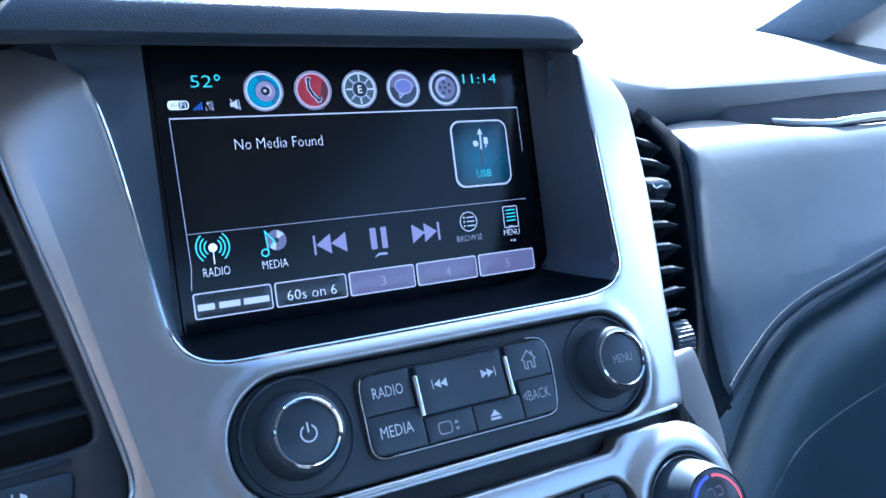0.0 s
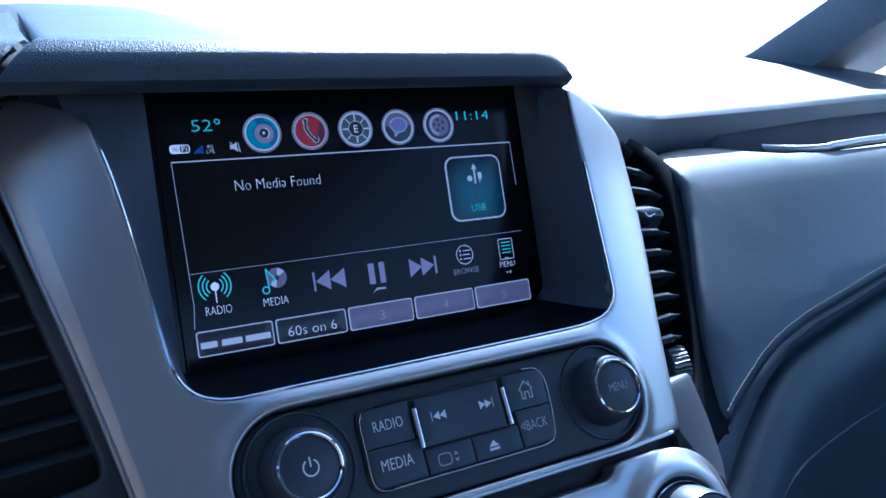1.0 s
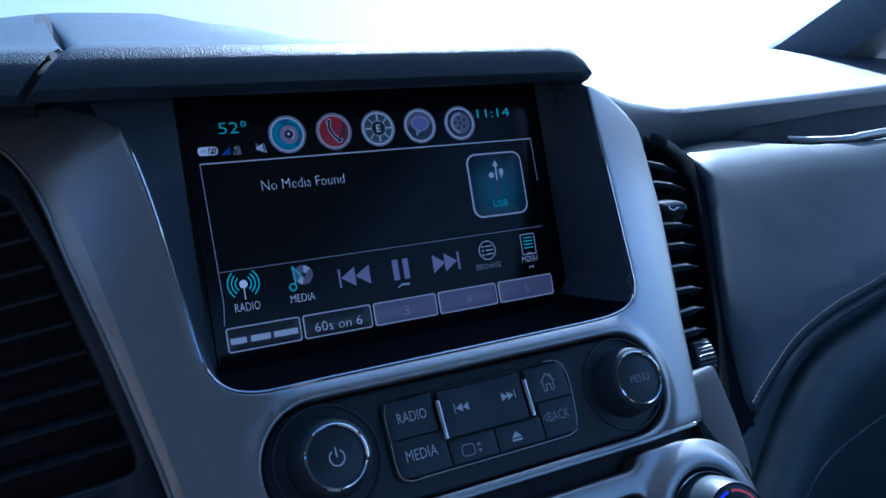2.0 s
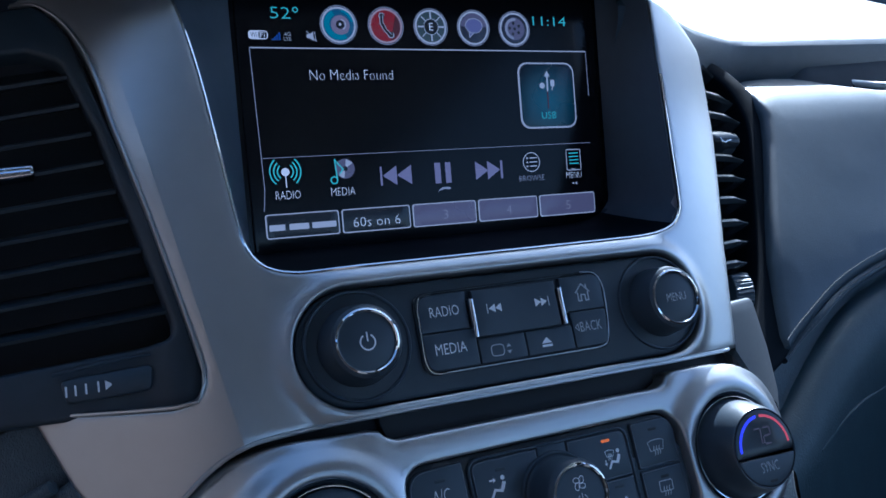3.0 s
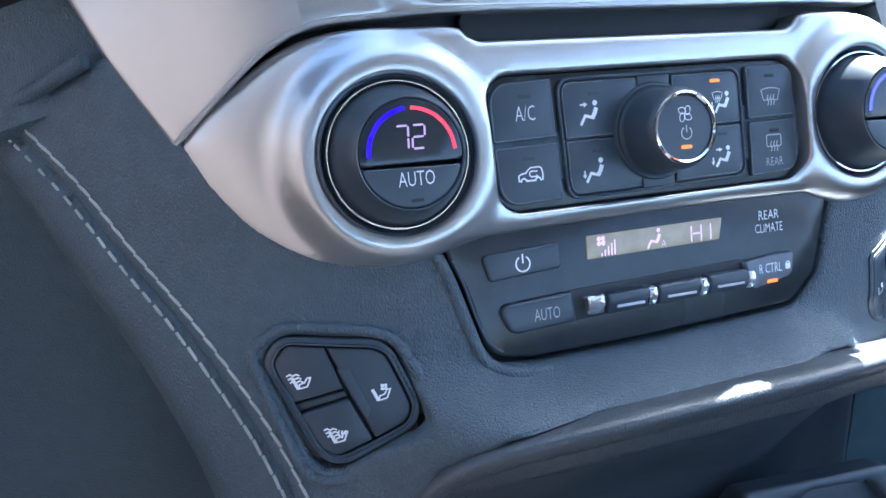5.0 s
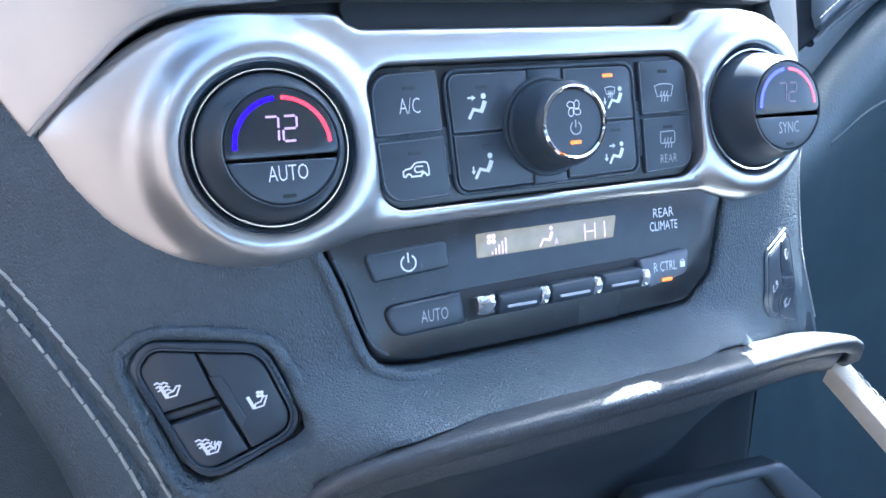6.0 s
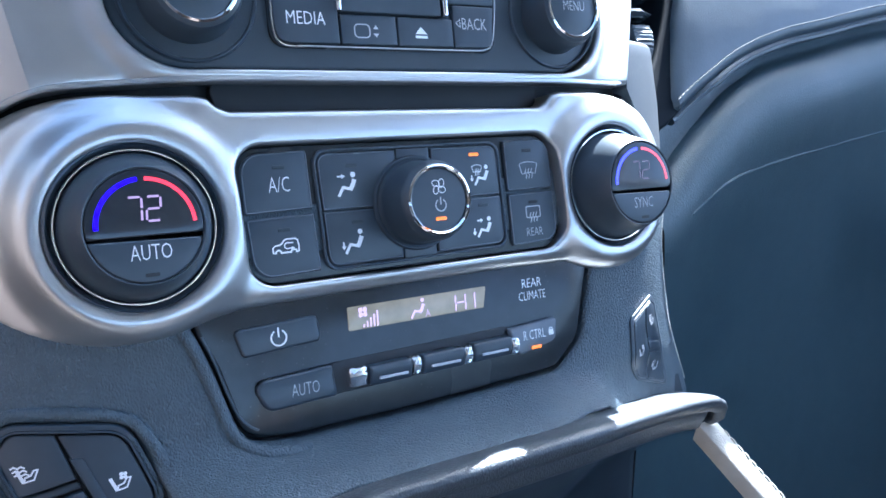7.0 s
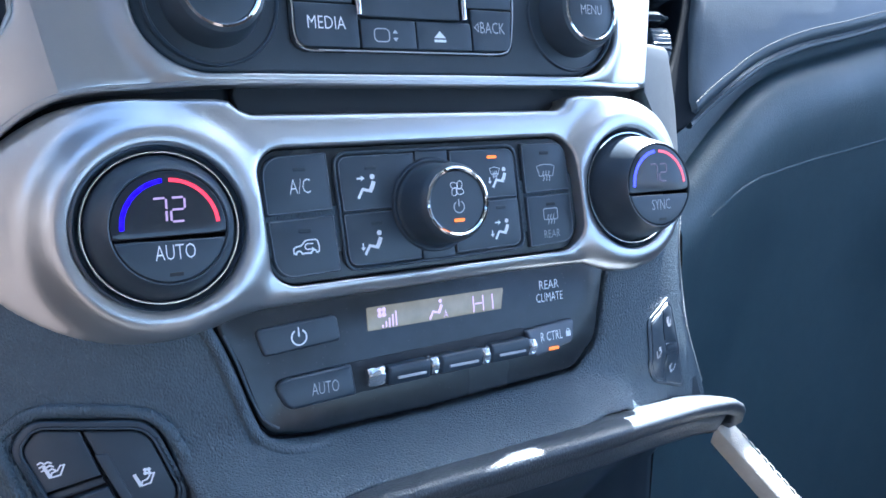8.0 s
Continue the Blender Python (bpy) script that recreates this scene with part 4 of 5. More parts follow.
    d = Drawing(Z).line([(h - 4.2, -0.2), (h, 4.2), (h + 4.2, -0.2)], 0.7).line([(h - 3, -0.2), (h - 3, -4.4), (h - 1.2, -4.4), (h - 1.2, -1.4), (h + 1.2, -1.4), (h + 1.2, -4.4), (h + 3, -4.4), (h + 3, -0.2)], 0.7)
    d.line([(h + 2.6, 3.6), (h + 2.6, 1.6)], 0.8)
    part("key_sign", shrink(d.done(), 0.8), DIM_PRINT, made["home_key"])
    Z2 = 0.55
    part("key_sign", shrink(Drawing(Z2).poly([(-12.0, -4.0), (-15.4, -1.9), (-12.0, 0.2)]).poly([(-8.6, -4.0), (-12.0, -1.9), (-8.6, 0.2)]).line([(-16.2, -4.0), (-16.2, 0.4)], 0.4).done(), 0.8), PRINT, made["seek_key"])
    part("key_sign", shrink(Drawing(Z2).poly([(4.8, -4.0), (8.4, -1.9), (4.8, 0.2)]).poly([(8.2, -4.0), (11.8, -1.9), (8.2, 0.2)]).line([(12.6, -4.0), (12.6, 0.4)], 0.4).done(), 0.8), PRINT, made["seek_key"])
    part("key_sign", shrink(Drawing(Z).loop(box_outline(-16.6, -11.2, -20.0, -15.8, 1.4), 0.4).poly([(-10.0, -17.2), (-8.0, -17.2), (-9.0, -15.9)]).poly([(-10.0, -18.6), (-8.0, -18.6), (-9.0, -19.9)]).done(), 1.0), DIM_PRINT, made["display_key"])
    part("key_sign", shrink(Drawing(Z).poly([(5.6, -18.2), (10.2, -18.2), (7.9, -15.8)]).poly([(5.6, -19.6), (10.2, -19.6), (10.2, -18.7), (5.6, -18.7)]).done(), 1.0), PRINT, made["eject_key"])
    for x in (-22.1, 17.3):
        part("chrome_bar", plate(flip(box_outline(x - 0.85, x + 0.85, -2.8, 12.1, 0.3)), top=1.7, drop=3, r=0.45, step=10), CHROME, root, "slim upright chrome bar")


radio_panel()

LEFT_KNOB, RIGHT_KNOB = (-88.8, 74.8), (86.5, 73.8)


def bezel_top(x, y):
    q = -y
    h = 1.5 + curve(x) * (1.0 if x < 0 else 0.8)
    for cx, cq in (LEFT_KNOB, RIGHT_KNOB):
        # a raised flat collar round each knob, with a crisp outer slope
        d = math.hypot(x - cx, q - cq)
        collar = 1.0 - smooth(26.5, 36.5, d)
        h += (3.4 - 0.55 * h) * collar + 0.5 * smooth(23.0, 28.0, d) * collar
    return h


def climate_bezel():
    outline = spline([(-148.5, 66), (-141, 57.5), (-132, 51), (-122, 44), (-112, 39.5), (-98, 37.5), (-82, 38)], 2, False)[:-1]
    outline += [(-70, 38.2), (-66, 39), (-63.5, 41.5), (-60, 43), (54, 43), (57.5, 41.5), (60, 38.6), (64, 37.5)]
    outline += spline([(84, 37.5), (100, 40), (114, 46), (124, 57), (128, 72), (125, 86), (115, 97), (100, 104), (84, 106), (72, 104.5), (62, 101)], 2, False)
    outline += [(30, 100.6), (-30, 101.2), (-62, 102)]
    outline += spline([(-70, 103.5), (-85, 107), (-102, 107), (-118, 103), (-132, 93), (-142, 79.5)], 2, False)
    hole = rounded([(-61, 53.4), (58.5, 52.4), (61, 95), (-58.5, 96)], 9, 8)
    root = thing("silver_trim", FACE, "satin silver metal bezel round the climate controls", "trim")

    def rolled(x, y):
        # the bezel rolls back along its outer edge: little at its top, more below, and as a long belly toward its tip
        d = float(edge_distance(np.array([[x, y]]), [flip(outline)])[0])
        wing = 1.0 - smooth(-122, -100, x)
        low = smooth(70, 98, -y)
        wide = 5.0 + 3.0 * low + 14.0 * wing
        deep = 1.5 + 2.7 * low * (1 - wing) + 3.0 * wing
        k = max(0.0, 1 - d / wide)
        return bezel_top(x, y) - deep * (1 - math.sqrt(max(0.0, 1 - k ** 2)))
    part("bezel", plate(flip(outline), [flip(hole), circle(LEFT_KNOB[0], -LEFT_KNOB[1], 23.4, 72), circle(RIGHT_KNOB[0], -RIGHT_KNOB[1], 23.4, 72)], rolled, 10, 1.2, 1.9, 1.6), SILVER, root, sharp=75)
    slot = rounded([(-64, 33), (60, 33), (58, 46), (-60, 46)], 3)
    part("slot", plate(flip(slot), top=-7.5, drop=3, r=0.6, step=20), RECESS, root, "narrow black disc slot")


climate_bezel()


def climate_knob(name, x, q, word, digits, tall, lamps):
    root = thing(name, FACE @ Matrix.Translation((x * MM, -q * MM, 0)), "black climate knob with a blue and red arc, marked %s" % word, "knob", "temperature knobs")
    part("seat", lathe([(23.8, -8), (23.8, 0.8), (23.1, 1.4), (22.4, 0.2), (21.9, -2.5), (0.01, -4.2)], n=72), SOFT_BLACK, root)
    part("chrome_ring", lathe([(21.9, -2.8), (21.8, 1.4), (21.5, 2.1), (21.05, 2.1), (20.8, 1.4), (20.7, 0.0)], n=72), CHROME, root, "thin chrome ring")
    part("grip", lathe([(20.8, -4), (20.5, 0.9), (20.2, 1.8), (19.8, 2.6), (19.2, tall * 0.38), (18.3, tall * 0.58), (17.2, tall * 0.77), (16.4, tall * 0.89), (15.9, tall - 0.8), (15.6, tall - 0.35), (15.25, tall - 0.5), (15.1, tall - 1.3)], n=72), KNOB_BLACK, root)
    r, z, cut = 15.0, tall - 0.5, -2.9
    upper = [(r * math.cos(radians(a)), r * math.sin(radians(a))) for a in range(-10, 191, 4)]
    part("display_window", plate([(px, max(py, cut + 0.3)) for px, py in upper], top=z, drop=2, r=0.4, step=8, fine=2), KNOB_GLASS, root, "glossy half-round temperature display")
    lower = [(r * math.cos(radians(a)), r * math.sin(radians(a))) for a in range(193, 348, 4)]
    key = part("push_key", plate([(px, min(py, cut - 0.3)) for px, py in lower], top=z + 0.2, drop=2, r=0.6, step=8, fine=2), SOFT_BLACK, root)
    part("key_word", lettering(word, -4.6, 6.0, -8.9, -4.8, z + 0.32, 0.008) if word == "AUTO" else lettering(word, -4.6, 4.6, -9.3, -5.4, z + 0.32, 0.006), PRINT if word == "AUTO" else DIM_PRINT, key)
    part("key_lamp", plate(box_outline(-1.4, 2.3, -13.4, -12.4, 0.3), top=z + 0.28, drop=0.3, r=0.1, step=8), RECESS, key)
    part("cold_arc", Drawing(z + 0.1).arc(0.3, 0, 12.5, 1.25, 96, 181, 24).done(), lamps[0], root, "glowing blue arc")
    part("warm_arc", Drawing(z + 0.1).arc(0.3, 0, 12.5, 1.05, 2, 88, 24).done(), lamps[1], root, "glowing red arc")
    segs = {"7": "abc", "2": "abged"}
    for k, c in enumerate(digits):
        ox, oy, w, h = -4.3 + 4.8 * k, 1.3, 3.6, 6.4
        at = {"a": ((0, h), (w, h)), "b": ((w, h), (w, h / 2)), "c": ((w, h / 2), (w, 0)), "d": ((0, 0), (w, 0)), "e": ((0, h / 2), (0, 0)), "f": ((0, h), (0, h / 2)), "g": ((0, h / 2), (w, h / 2))}
        for s in segs[c]:
            (ax, ay), (bx, by) = at[s]
            gx, gy = (bx - ax) * 0.14, (by - ay) * 0.14
            part("digit_segment", Drawing(z + 0.1).line([(ox + ax + gx + 0.05 * (ay + gy), oy + ay + gy), (ox + bx - gx + 0.05 * (by - gy), oy + by - gy)], 0.6).done(), lamps[2], root, "pale lilac segment of the temperature digits")


climate_knob("temperature_knob", *LEFT_KNOB, "AUTO", "72", 14.0, (LAMP_BLUE, LAMP_RED, DIGIT_PINK))
climate_knob("temperature_knob", *RIGHT_KNOB, "SYNC", "72", 17.0, (DIM_BLUE, DIM_RED, DIM_DIGITS))


def seated(d, x, y, s=1.0):
    """The sign of a seat's occupant from a headrest dot at x, y: dot, leaning back, seat and foot strokes."""
    d.disc(x, y, 0.88 * s, 14).line([(x + 0.25 * s, y - 1.9 * s), (x - 0.3 * s, y - 3.2 * s), (x - 1.0 * s, y - 4.4 * s)], 1.45 * s)
    d.line([(x - 0.8 * s, y - 4.65 * s), (x - 3.7 * s, y - 3.9 * s), (x - 5.3 * s, y - 6.5 * s)], 0.95 * s)
    return d


def arrow(d, x, y, dx, dy, s=1.0):
    v = Vector((dx, dy)).normalized()
    n = Vector((-v.y, v.x))
    p = Vector((x, y))
    d.line([tuple(p - v * 1.6 * s), tuple(p)], 0.7 * s)
    d.poly([tuple(p + n * 1.1 * s), tuple(p - n * 1.1 * s), tuple(p + v * 1.6 * s)])
    return d


def climate_panel():
    root = thing("climate_controls", FACE, "black climate key panel with a central fan knob", "control panel")
    part("panel", plate(flip(rounded([(-60.6, 53.8), (58.2, 52.8), (60.6, 94.6), (-58.2, 95.6)], 8.6, 8)), top=-1.5, drop=5, r=0.8, step=14), GLOSS, root)
    part("inner_rim", plate(flip(rounded([(-35.6, 55.2), (34.8, 54.8), (35.9, 92.6), (-34.0, 93.6)], 4.5)), [flip(rounded([(-34.6, 56.2), (33.8, 55.8), (34.9, 91.6), (-33.0, 92.6)], 3.8))], 0.1, 3, 0.4, 30), SOFT_BLACK, root)
    keys = {"cooling_key": [(-58.6, 56.0, 6), (-37.2, 55.2, 0.6), (-36.6, 73.4, 0.6), (-58.2, 74.0, 0.6)],
            "recirculation_key": [(-58.1, 75.4, 0.6), (-36.5, 74.8, 0.6), (-35.6, 92.8, 0.6), (-56.8, 93.6, 6)],
            "face_vent_key": [(-34.2, 56.6, 3), (-6.4, 56.4, 0.4), (-6.4, 74.2, 0.4), (-33.4, 74.6, 0.4)],
            "floor_vent_key": [(-33.4, 75.0, 0.4), (-6.4, 74.6, 0.4), (-6.4, 91.8, 0.4), (-32.7, 92.2, 3)],
            "windscreen_floor_key": [(7.0, 56.3, 0.4), (33.5, 56.2, 3), (34.0, 73.6, 0.4), (7.0, 74.0, 0.4)],
            "two_level_key": [(7.0, 74.4, 0.4), (34.0, 74.0, 0.4), (34.4, 91.0, 3), (7.0, 91.4, 0.4)],
            "windscreen_key": [(37.0, 55.0, 0.6), (56.8, 54.8, 5), (57.6, 72.6, 0.6), (37.4, 73.0, 0.6)],
            "rear_window_key": [(37.5, 74.0, 0.6), (57.7, 73.6, 0.6), (58.4, 91.6, 5), (38.0, 92.6, 0.6)]}
    made = {}
    for name, shape in keys.items():
        made[name] = part(name, plate(flip(rounded(shape, 0.6)), top=0.0, drop=3, r=0.8, step=10, fine=2.0), SOFT_BLACK, root)
        edge = flip(rounded([(a + (0.45 if a < sum(p[0] for p in shape) / 4 else -0.45), b + (0.45 if b < sum(p[1] for p in shape) / 4 else -0.45), c) for a, b, c in shape], 0.6))
        # a lighter line painted as the highlight on the key's rounded edge
        part("edge_line", tube([(a, b, -0.06) for a, b in edge + edge[:2]], 0.2, 6), SHEEN_GREY, made[name])
    part("knob_cover", plate(flip(box_outline(-6.0, 6.6, 55.9, 92.4, 0.6)), top=-0.4, drop=2, r=0.4, step=10), SOFT_BLACK, root)
    Z = 0.12
    part("key_word", shrink(lettering("A/C", -51.0, -42.8, -68.2, -62.6, Z), 0.82), PRINT, made["cooling_key"])
    x, y = -46.6, -84.8
    body = [(-3.7, -1.5), (-4.5, -1.3), (-4.5, 0.3), (-3.6, 0.9), (-1.8, 1.2), (-0.4, 2.6), (0.4, 2.9), (3.4, 2.9), (4.1, 2.4), (4.5, 0.6), (4.4, -1.3), (3.6, -1.5)]
    d = Drawing(Z).line([(x + a, y + b) for a, b in body], 0.5).line([(x - 1.8, y - 1.5), (x + 1.7, y - 1.5)], 0.6)
    d.arc(x - 2.7, y - 1.6, 1.0, 0.6, -10, 190, 12).arc(x + 2.6, y - 1.6, 1.0, 0.6, -10, 190, 12)
    d.arc(x + 0.5, y + 0.7, 1.0, 0.45, 60, 280, 10).line([(x + 0.7, y - 0.2), (x + 2.2, y - 0.2)], 0.45).line([(x + 0.9, y + 1.6), (x + 2.4, y + 1.6)], 0.45)
    d.poly([(x + 1.9, y + 0.5), (x + 3.0, y - 0.2), (x + 1.9, y - 0.9)])
    part("key_sign", shrink(d.done(), 0.92), PRINT, made["recirculation_key"])
    part("key_sign", arrow(seated(Drawing(Z), -22.3, -63.7), -26.3, -64.1, 1, 0, 0.8).done(), PRINT, made["face_vent_key"])
    part("key_sign", arrow(seated(Drawing(Z), -21.6, -81.9), -27.6, -86.2, 0, -1, 0.75).done(), PRINT, made["floor_vent_key"])
    d = arrow(seated(Drawing(Z), 28.8, -63.7, 0.92), 22.6, -67.6, 0, -1, 0.7)
    d.loop([(22.8, -63.3), (24.9, -62.8), (27.0, -63.3), (26.3, -65.4), (24.9, -65.1), (23.5, -65.4)], 0.26)
    for k in (24.2, 24.9, 25.6):
        d.line([(k, -64.3), (k + 0.15, -65.4), (k - 0.1, -66.6)], 0.24)
    part("key_sign", d.done(), PRINT, made["windscreen_floor_key"])
    d = arrow(arrow(seated(Drawing(Z), 28.2, -81.9, 0.92), 24.6, -82.3, 1, 0, 0.75), 21.9, -86.2, 0, -1, 0.75)
    part("key_sign", d.done(), PRINT, made["two_level_key"])

    def waves(d, x, y):
        for k in (-1.7, 0, 1.7):
            d.line([(x + k, y - 3.0), (x + k + 0.5, y - 1.4), (x + k - 0.3, y), (x + k + 0.3, y + 1.6)], 0.5)
        return d
    x, y = 47.2, -65.4
    d = Drawing(Z).loop([(x - 5.4, y + 2.6), (x - 3, y + 3.4), (x, y + 3.6), (x + 3, y + 3.4), (x + 5.4, y + 2.6), (x + 4, y - 2.2), (x, y - 1.6), (x - 4, y - 2.2)], 0.5)
    part("key_sign", shrink(waves(d, x, y - 1.4).done(), 0.74), DIM_PRINT, made["windscreen_key"])
    x, y = 47.8, -81.0
    d = Drawing(Z).loop(box_outline(x - 4.2, x + 4.2, y - 2.4, y + 3.0, 0.8), 0.5)
    part("key_sign", shrink(waves(d, x, y - 1.6).done(), 0.74), DIM_PRINT, made["rear_window_key"])
    part("key_word", shrink(lettering("REAR", 43.4, 52.4, -90.0, -86.4, Z), 0.8), DIM_PRINT, made["rear_window_key"])
    for name, x, q, mat in (("cooling_key", -46.6, 60.2, PLASTIC), ("recirculation_key", -46.6, 79.2, PLASTIC), ("face_vent_key", -22.6, 60.8, PLASTIC), ("floor_vent_key", -22.0, 78.8, PLASTIC),
                            ("windscreen_floor_key", 24.2, 59.2, LAMP_ORANGE), ("two_level_key", 26.4, 77.0, PLASTIC), ("windscreen_key", 47.0, 58.6, RECESS), ("rear_window_key", 48.2, 77.4, RECESS)):
        part("indicator", plate(box_outline(x - 2.0, x + 2.0, -q - 0.55, -q + 0.55, 0.25), top=0.14, drop=0.5, r=0.12, step=8), mat, made[name], "lit amber indicator" if mat is LAMP_ORANGE else "")
    x, y = -0.3, -74.2
    knob = part("fan_knob", lathe([(15.9, -3), (15.8, 0.7), (15.4, 1.2), (14.7, 1.2), (14.3, 0.9), (13.9, 1.3), (13.5, 3.0), (12.9, 12.8), (12.3, 14.8), (11.4, 15.9), (10.3, 15.6), (10.1, 14.8), (0.01, 15.0)], x, y, 0, 64), KNOB_BLACK, root)
    part("chrome_ring", lathe([(11.5, 15.3), (11.3, 16.2), (10.7, 16.5), (10.1, 16.0), (10.0, 15.0)], x, y, 0, 64), CHROME, knob, "bright chrome ring")
    part("cap", lathe([(10.05, 14.8), (9.8, 15.5), (0.01, 15.8)], x, y, 0, 48), SOFT_BLACK, knob)
    d = Drawing(15.95)
    for k in range(4):
        a = radians(45 + 90 * k)
        cx, cy = x - 0.1 + 1.45 * math.cos(a), y + 4.2 + 1.45 * math.sin(a)
        petal = [(1.35 * math.cos(b), 0.95 * math.sin(b)) for b in (radians(20 * n) for n in range(18))]
        turn = a + radians(32)
        d.loop([(cx + px * math.cos(turn) - py * math.sin(turn), cy + px * math.sin(turn) + py * math.cos(turn)) for px, py in petal], 0.26)
    part("fan_sign", d.done(), PRINT, knob)
    part("power_mark", power_sign(x + 0.2, y - 1.7, 1.9, 15.95), DIM_PRINT, knob)
    part("indicator", plate(box_outline(x - 1.9, x + 1.9, y - 6.5, y - 5.4, 0.3), top=16.0, drop=0.4, r=0.1, step=8), LAMP_ORANGE, knob, "lit amber indicator")


climate_panel()


def rear_climate_panel():
    root = thing("rear_climate_panel", FACE @ Matrix.Translation((0, 0, -0.0026)), "glossy black rear climate panel with small display and toggles", "control panel")
    outline = rounded([(-77, 99, 0), (74.5, 98, 0), (72, 107, 3), (65.6, 130, 11), (54, 139.6, 9), (-8, 142.0, 0), (-50, 142.2, 6), (-64.6, 140, 9), (-70.6, 118, 7), (-75, 108, 4)], 3, 8)
    part("panel", plate(flip(outline), top=0.6, drop=6, r=1.4, step=12), GLOSS, root)
    part("edge_line", tube([(x, y, 0.4) for x, y in flip(spline([(-74, 108), (-71, 116), (-67.8, 127), (-64.4, 135), (-60, 138.6)], 2, False))], 0.5, 6), SOFT_BLACK, root)
    Z = 2.3
    power = part("power_key", plate(flip(rounded([(-65.2, 107.6), (-38.6, 106.4), (-37.8, 114.6), (-62.8, 116.2)], 1.6)), top=lambda x, y: 2.2, drop=3, r=0.9, step=10, fine=2.5), SOFT_BLACK, root)
    part("key_sign", power_sign(-51.6, -111.6, 2.4, Z + 0.1), PRINT, power)
    auto = part("auto_key", plate(flip(rounded([(-61.6, 124.0, 3), (-35.4, 122.6, 1), (-34.4, 132.6, 1), (-57.2, 133.6, 4)], 1.4)), top=3.0, drop=4, r=1.2, step=10, fine=2.5), SOFT_BLACK, root)
    part("key_word", lettering("AUTO", -49.4, -40.4, -130.2, -126.4, 3.12, 0.012), DIM_PRINT, auto)
    show = part("display", plate(flip(rounded([(-27.8, 105.8), (25.6, 105.6), (24.0, 113.0), (-28.0, 113.5)], 0.6)), top=0.9, drop=1, r=0.2, step=10), LCD, root, "pale lit liquid crystal display")
    d = Drawing(1.1)
    for k in range(4):
        a = radians(45 + 90 * k)
        d.disc(-22.6 + 1.1 * math.cos(a), -108.0 + 1.1 * math.sin(a), 0.85, 10)
    for k in range(5):
        d.line([(-22.6 + 1.25 * k, -112.8), (-22.5 + 1.25 * k, -112.2 + 1.0 * k)], 0.62)
    part("fan_bars", d.done(), LAMP_PINK, show)
    part("vent_sign", seated(Drawing(1.1), -0.5, -107.0, 0.84).done(), LAMP_PINK, show)
    part("mode_letter", lettering("A", 0.4, 2.2, -112.9, -110.4, 1.1), LAMP_PINK, show)
    d = Drawing(1.1)
    for x in (12.5, 16.5, 20.4):
        for y in (-112.3, -109.5):
            d.line([(x, y), (x + 0.1, y + 2.2)], 0.6)
    d.line([(13.2, -109.8), (15.9, -109.8)], 0.55)
    part("letters", d.done(), LAMP_PINK, show, "lilac letters HI")
    part("panel_word", shrink(lettering("REAR", 41.4, 50.2, -108.4, -105.2, 0.75, 0.006), 1.0), PRINT, root)
    part("panel_word", shrink(lettering("CLIMATE", 39.6, 51.7, -113.0, -109.8, 0.75, 0.006), 1.0), PRINT, root)
    # this key's glossy sheen is put into its lighter colour
    lock = part("lock_key", plate(flip(rounded([(32.4, 122.0, 1), (54.4, 120.4, 1.4), (53.2, 129.0, 3), (36, 132.2, 2)], 1.4)), top=3.2, drop=4, r=1.0, step=10, fine=2.5), SHEEN_GREY, root, "grey key with its sheen in the colour and a lit amber bar")
    part("key_word", lettering("R CTRL", 38.4, 48.2, -127.0, -123.6, 3.32, 0.008), PRINT, lock)
    part("key_sign", Drawing(3.32).poly([(49.8, -126.6), (52.0, -126.6), (52.0, -124.6), (49.8, -124.6)]).arc(50.9, -124.6, 0.7, 0.35, 0, 180, 10).done(), PRINT, lock)
    part("indicator", plate(box_outline(41.6, 46.0, -130.6, -129.4, 0.3), top=3.5, drop=0.4, r=0.1, step=8), LAMP_ORANGE, lock, "lit amber indicator")
    part("toggle_slot", plate(flip(rounded([(-36, 122.4), (33, 121.0), (34, 130.8), (-35, 132.6)], 1.0)), top=1.0, drop=1, r=0.3, step=10), RECESS, root)
    for x0, x1 in ((-23.8, -8.4), (-4.4, 12.0), (15.8, 31.8)):
        q0, q1 = 124.6 - 0.02 * x0, 131.2 - 0.02 * x0
        bar = part("toggle", plate(flip(rounded([(x0, q0), (x1, q0 - 0.3), (x1, q1 - 0.3), (x0, q1)], 0.8)), top=lambda x, y: 6.0 - 0.35 * abs(-y - 126.5), drop=5, r=0.9, step=3, fine=2), SOFT_BLACK, root)
        part("toggle_line", plate(flip(box_outline(x0 + 3.0, x1 - 2.0, 128.3 - 0.02 * x0, 129.2 - 0.02 * x0, 0.3)), top=5.8, drop=0.6, r=0.15, step=10), DIM_PRINT, bar)
    for x in (-27.4, -6.4, 13.9, 33.6):
        w = 3.2 if x < -20 else 1.7
        v, f = plate(flip(box_outline(x - w, x + w, 124.8, 131.0, 0.7)), top=lambda px, py: 6.4 - 0.5 * abs(-py - 127.2) - 0.4 * abs(px - x), drop=5, r=0.7, step=1.6, fine=1.2)
        part("crystal_end", (v, f), CRYSTAL, root, "faceted clear crystal toggle end", sharp=12)


rear_climate_panel()


# ---- leather below the controls ----
LIP_H = 29.0


def leather_top(x, y):
    q = -y
    h = curve(x) - 1.2
    out = smooth(-118, -62, x)
    h += float(np.interp(x, (34, 56, 80, 115), (LIP_H - 3, 17, 8, 0))) * out * smooth(np.interp(x, (40, 90), (136, 140)), np.interp(x, (40, 90, 139), (157, 162, 170)), q) ** 1.8
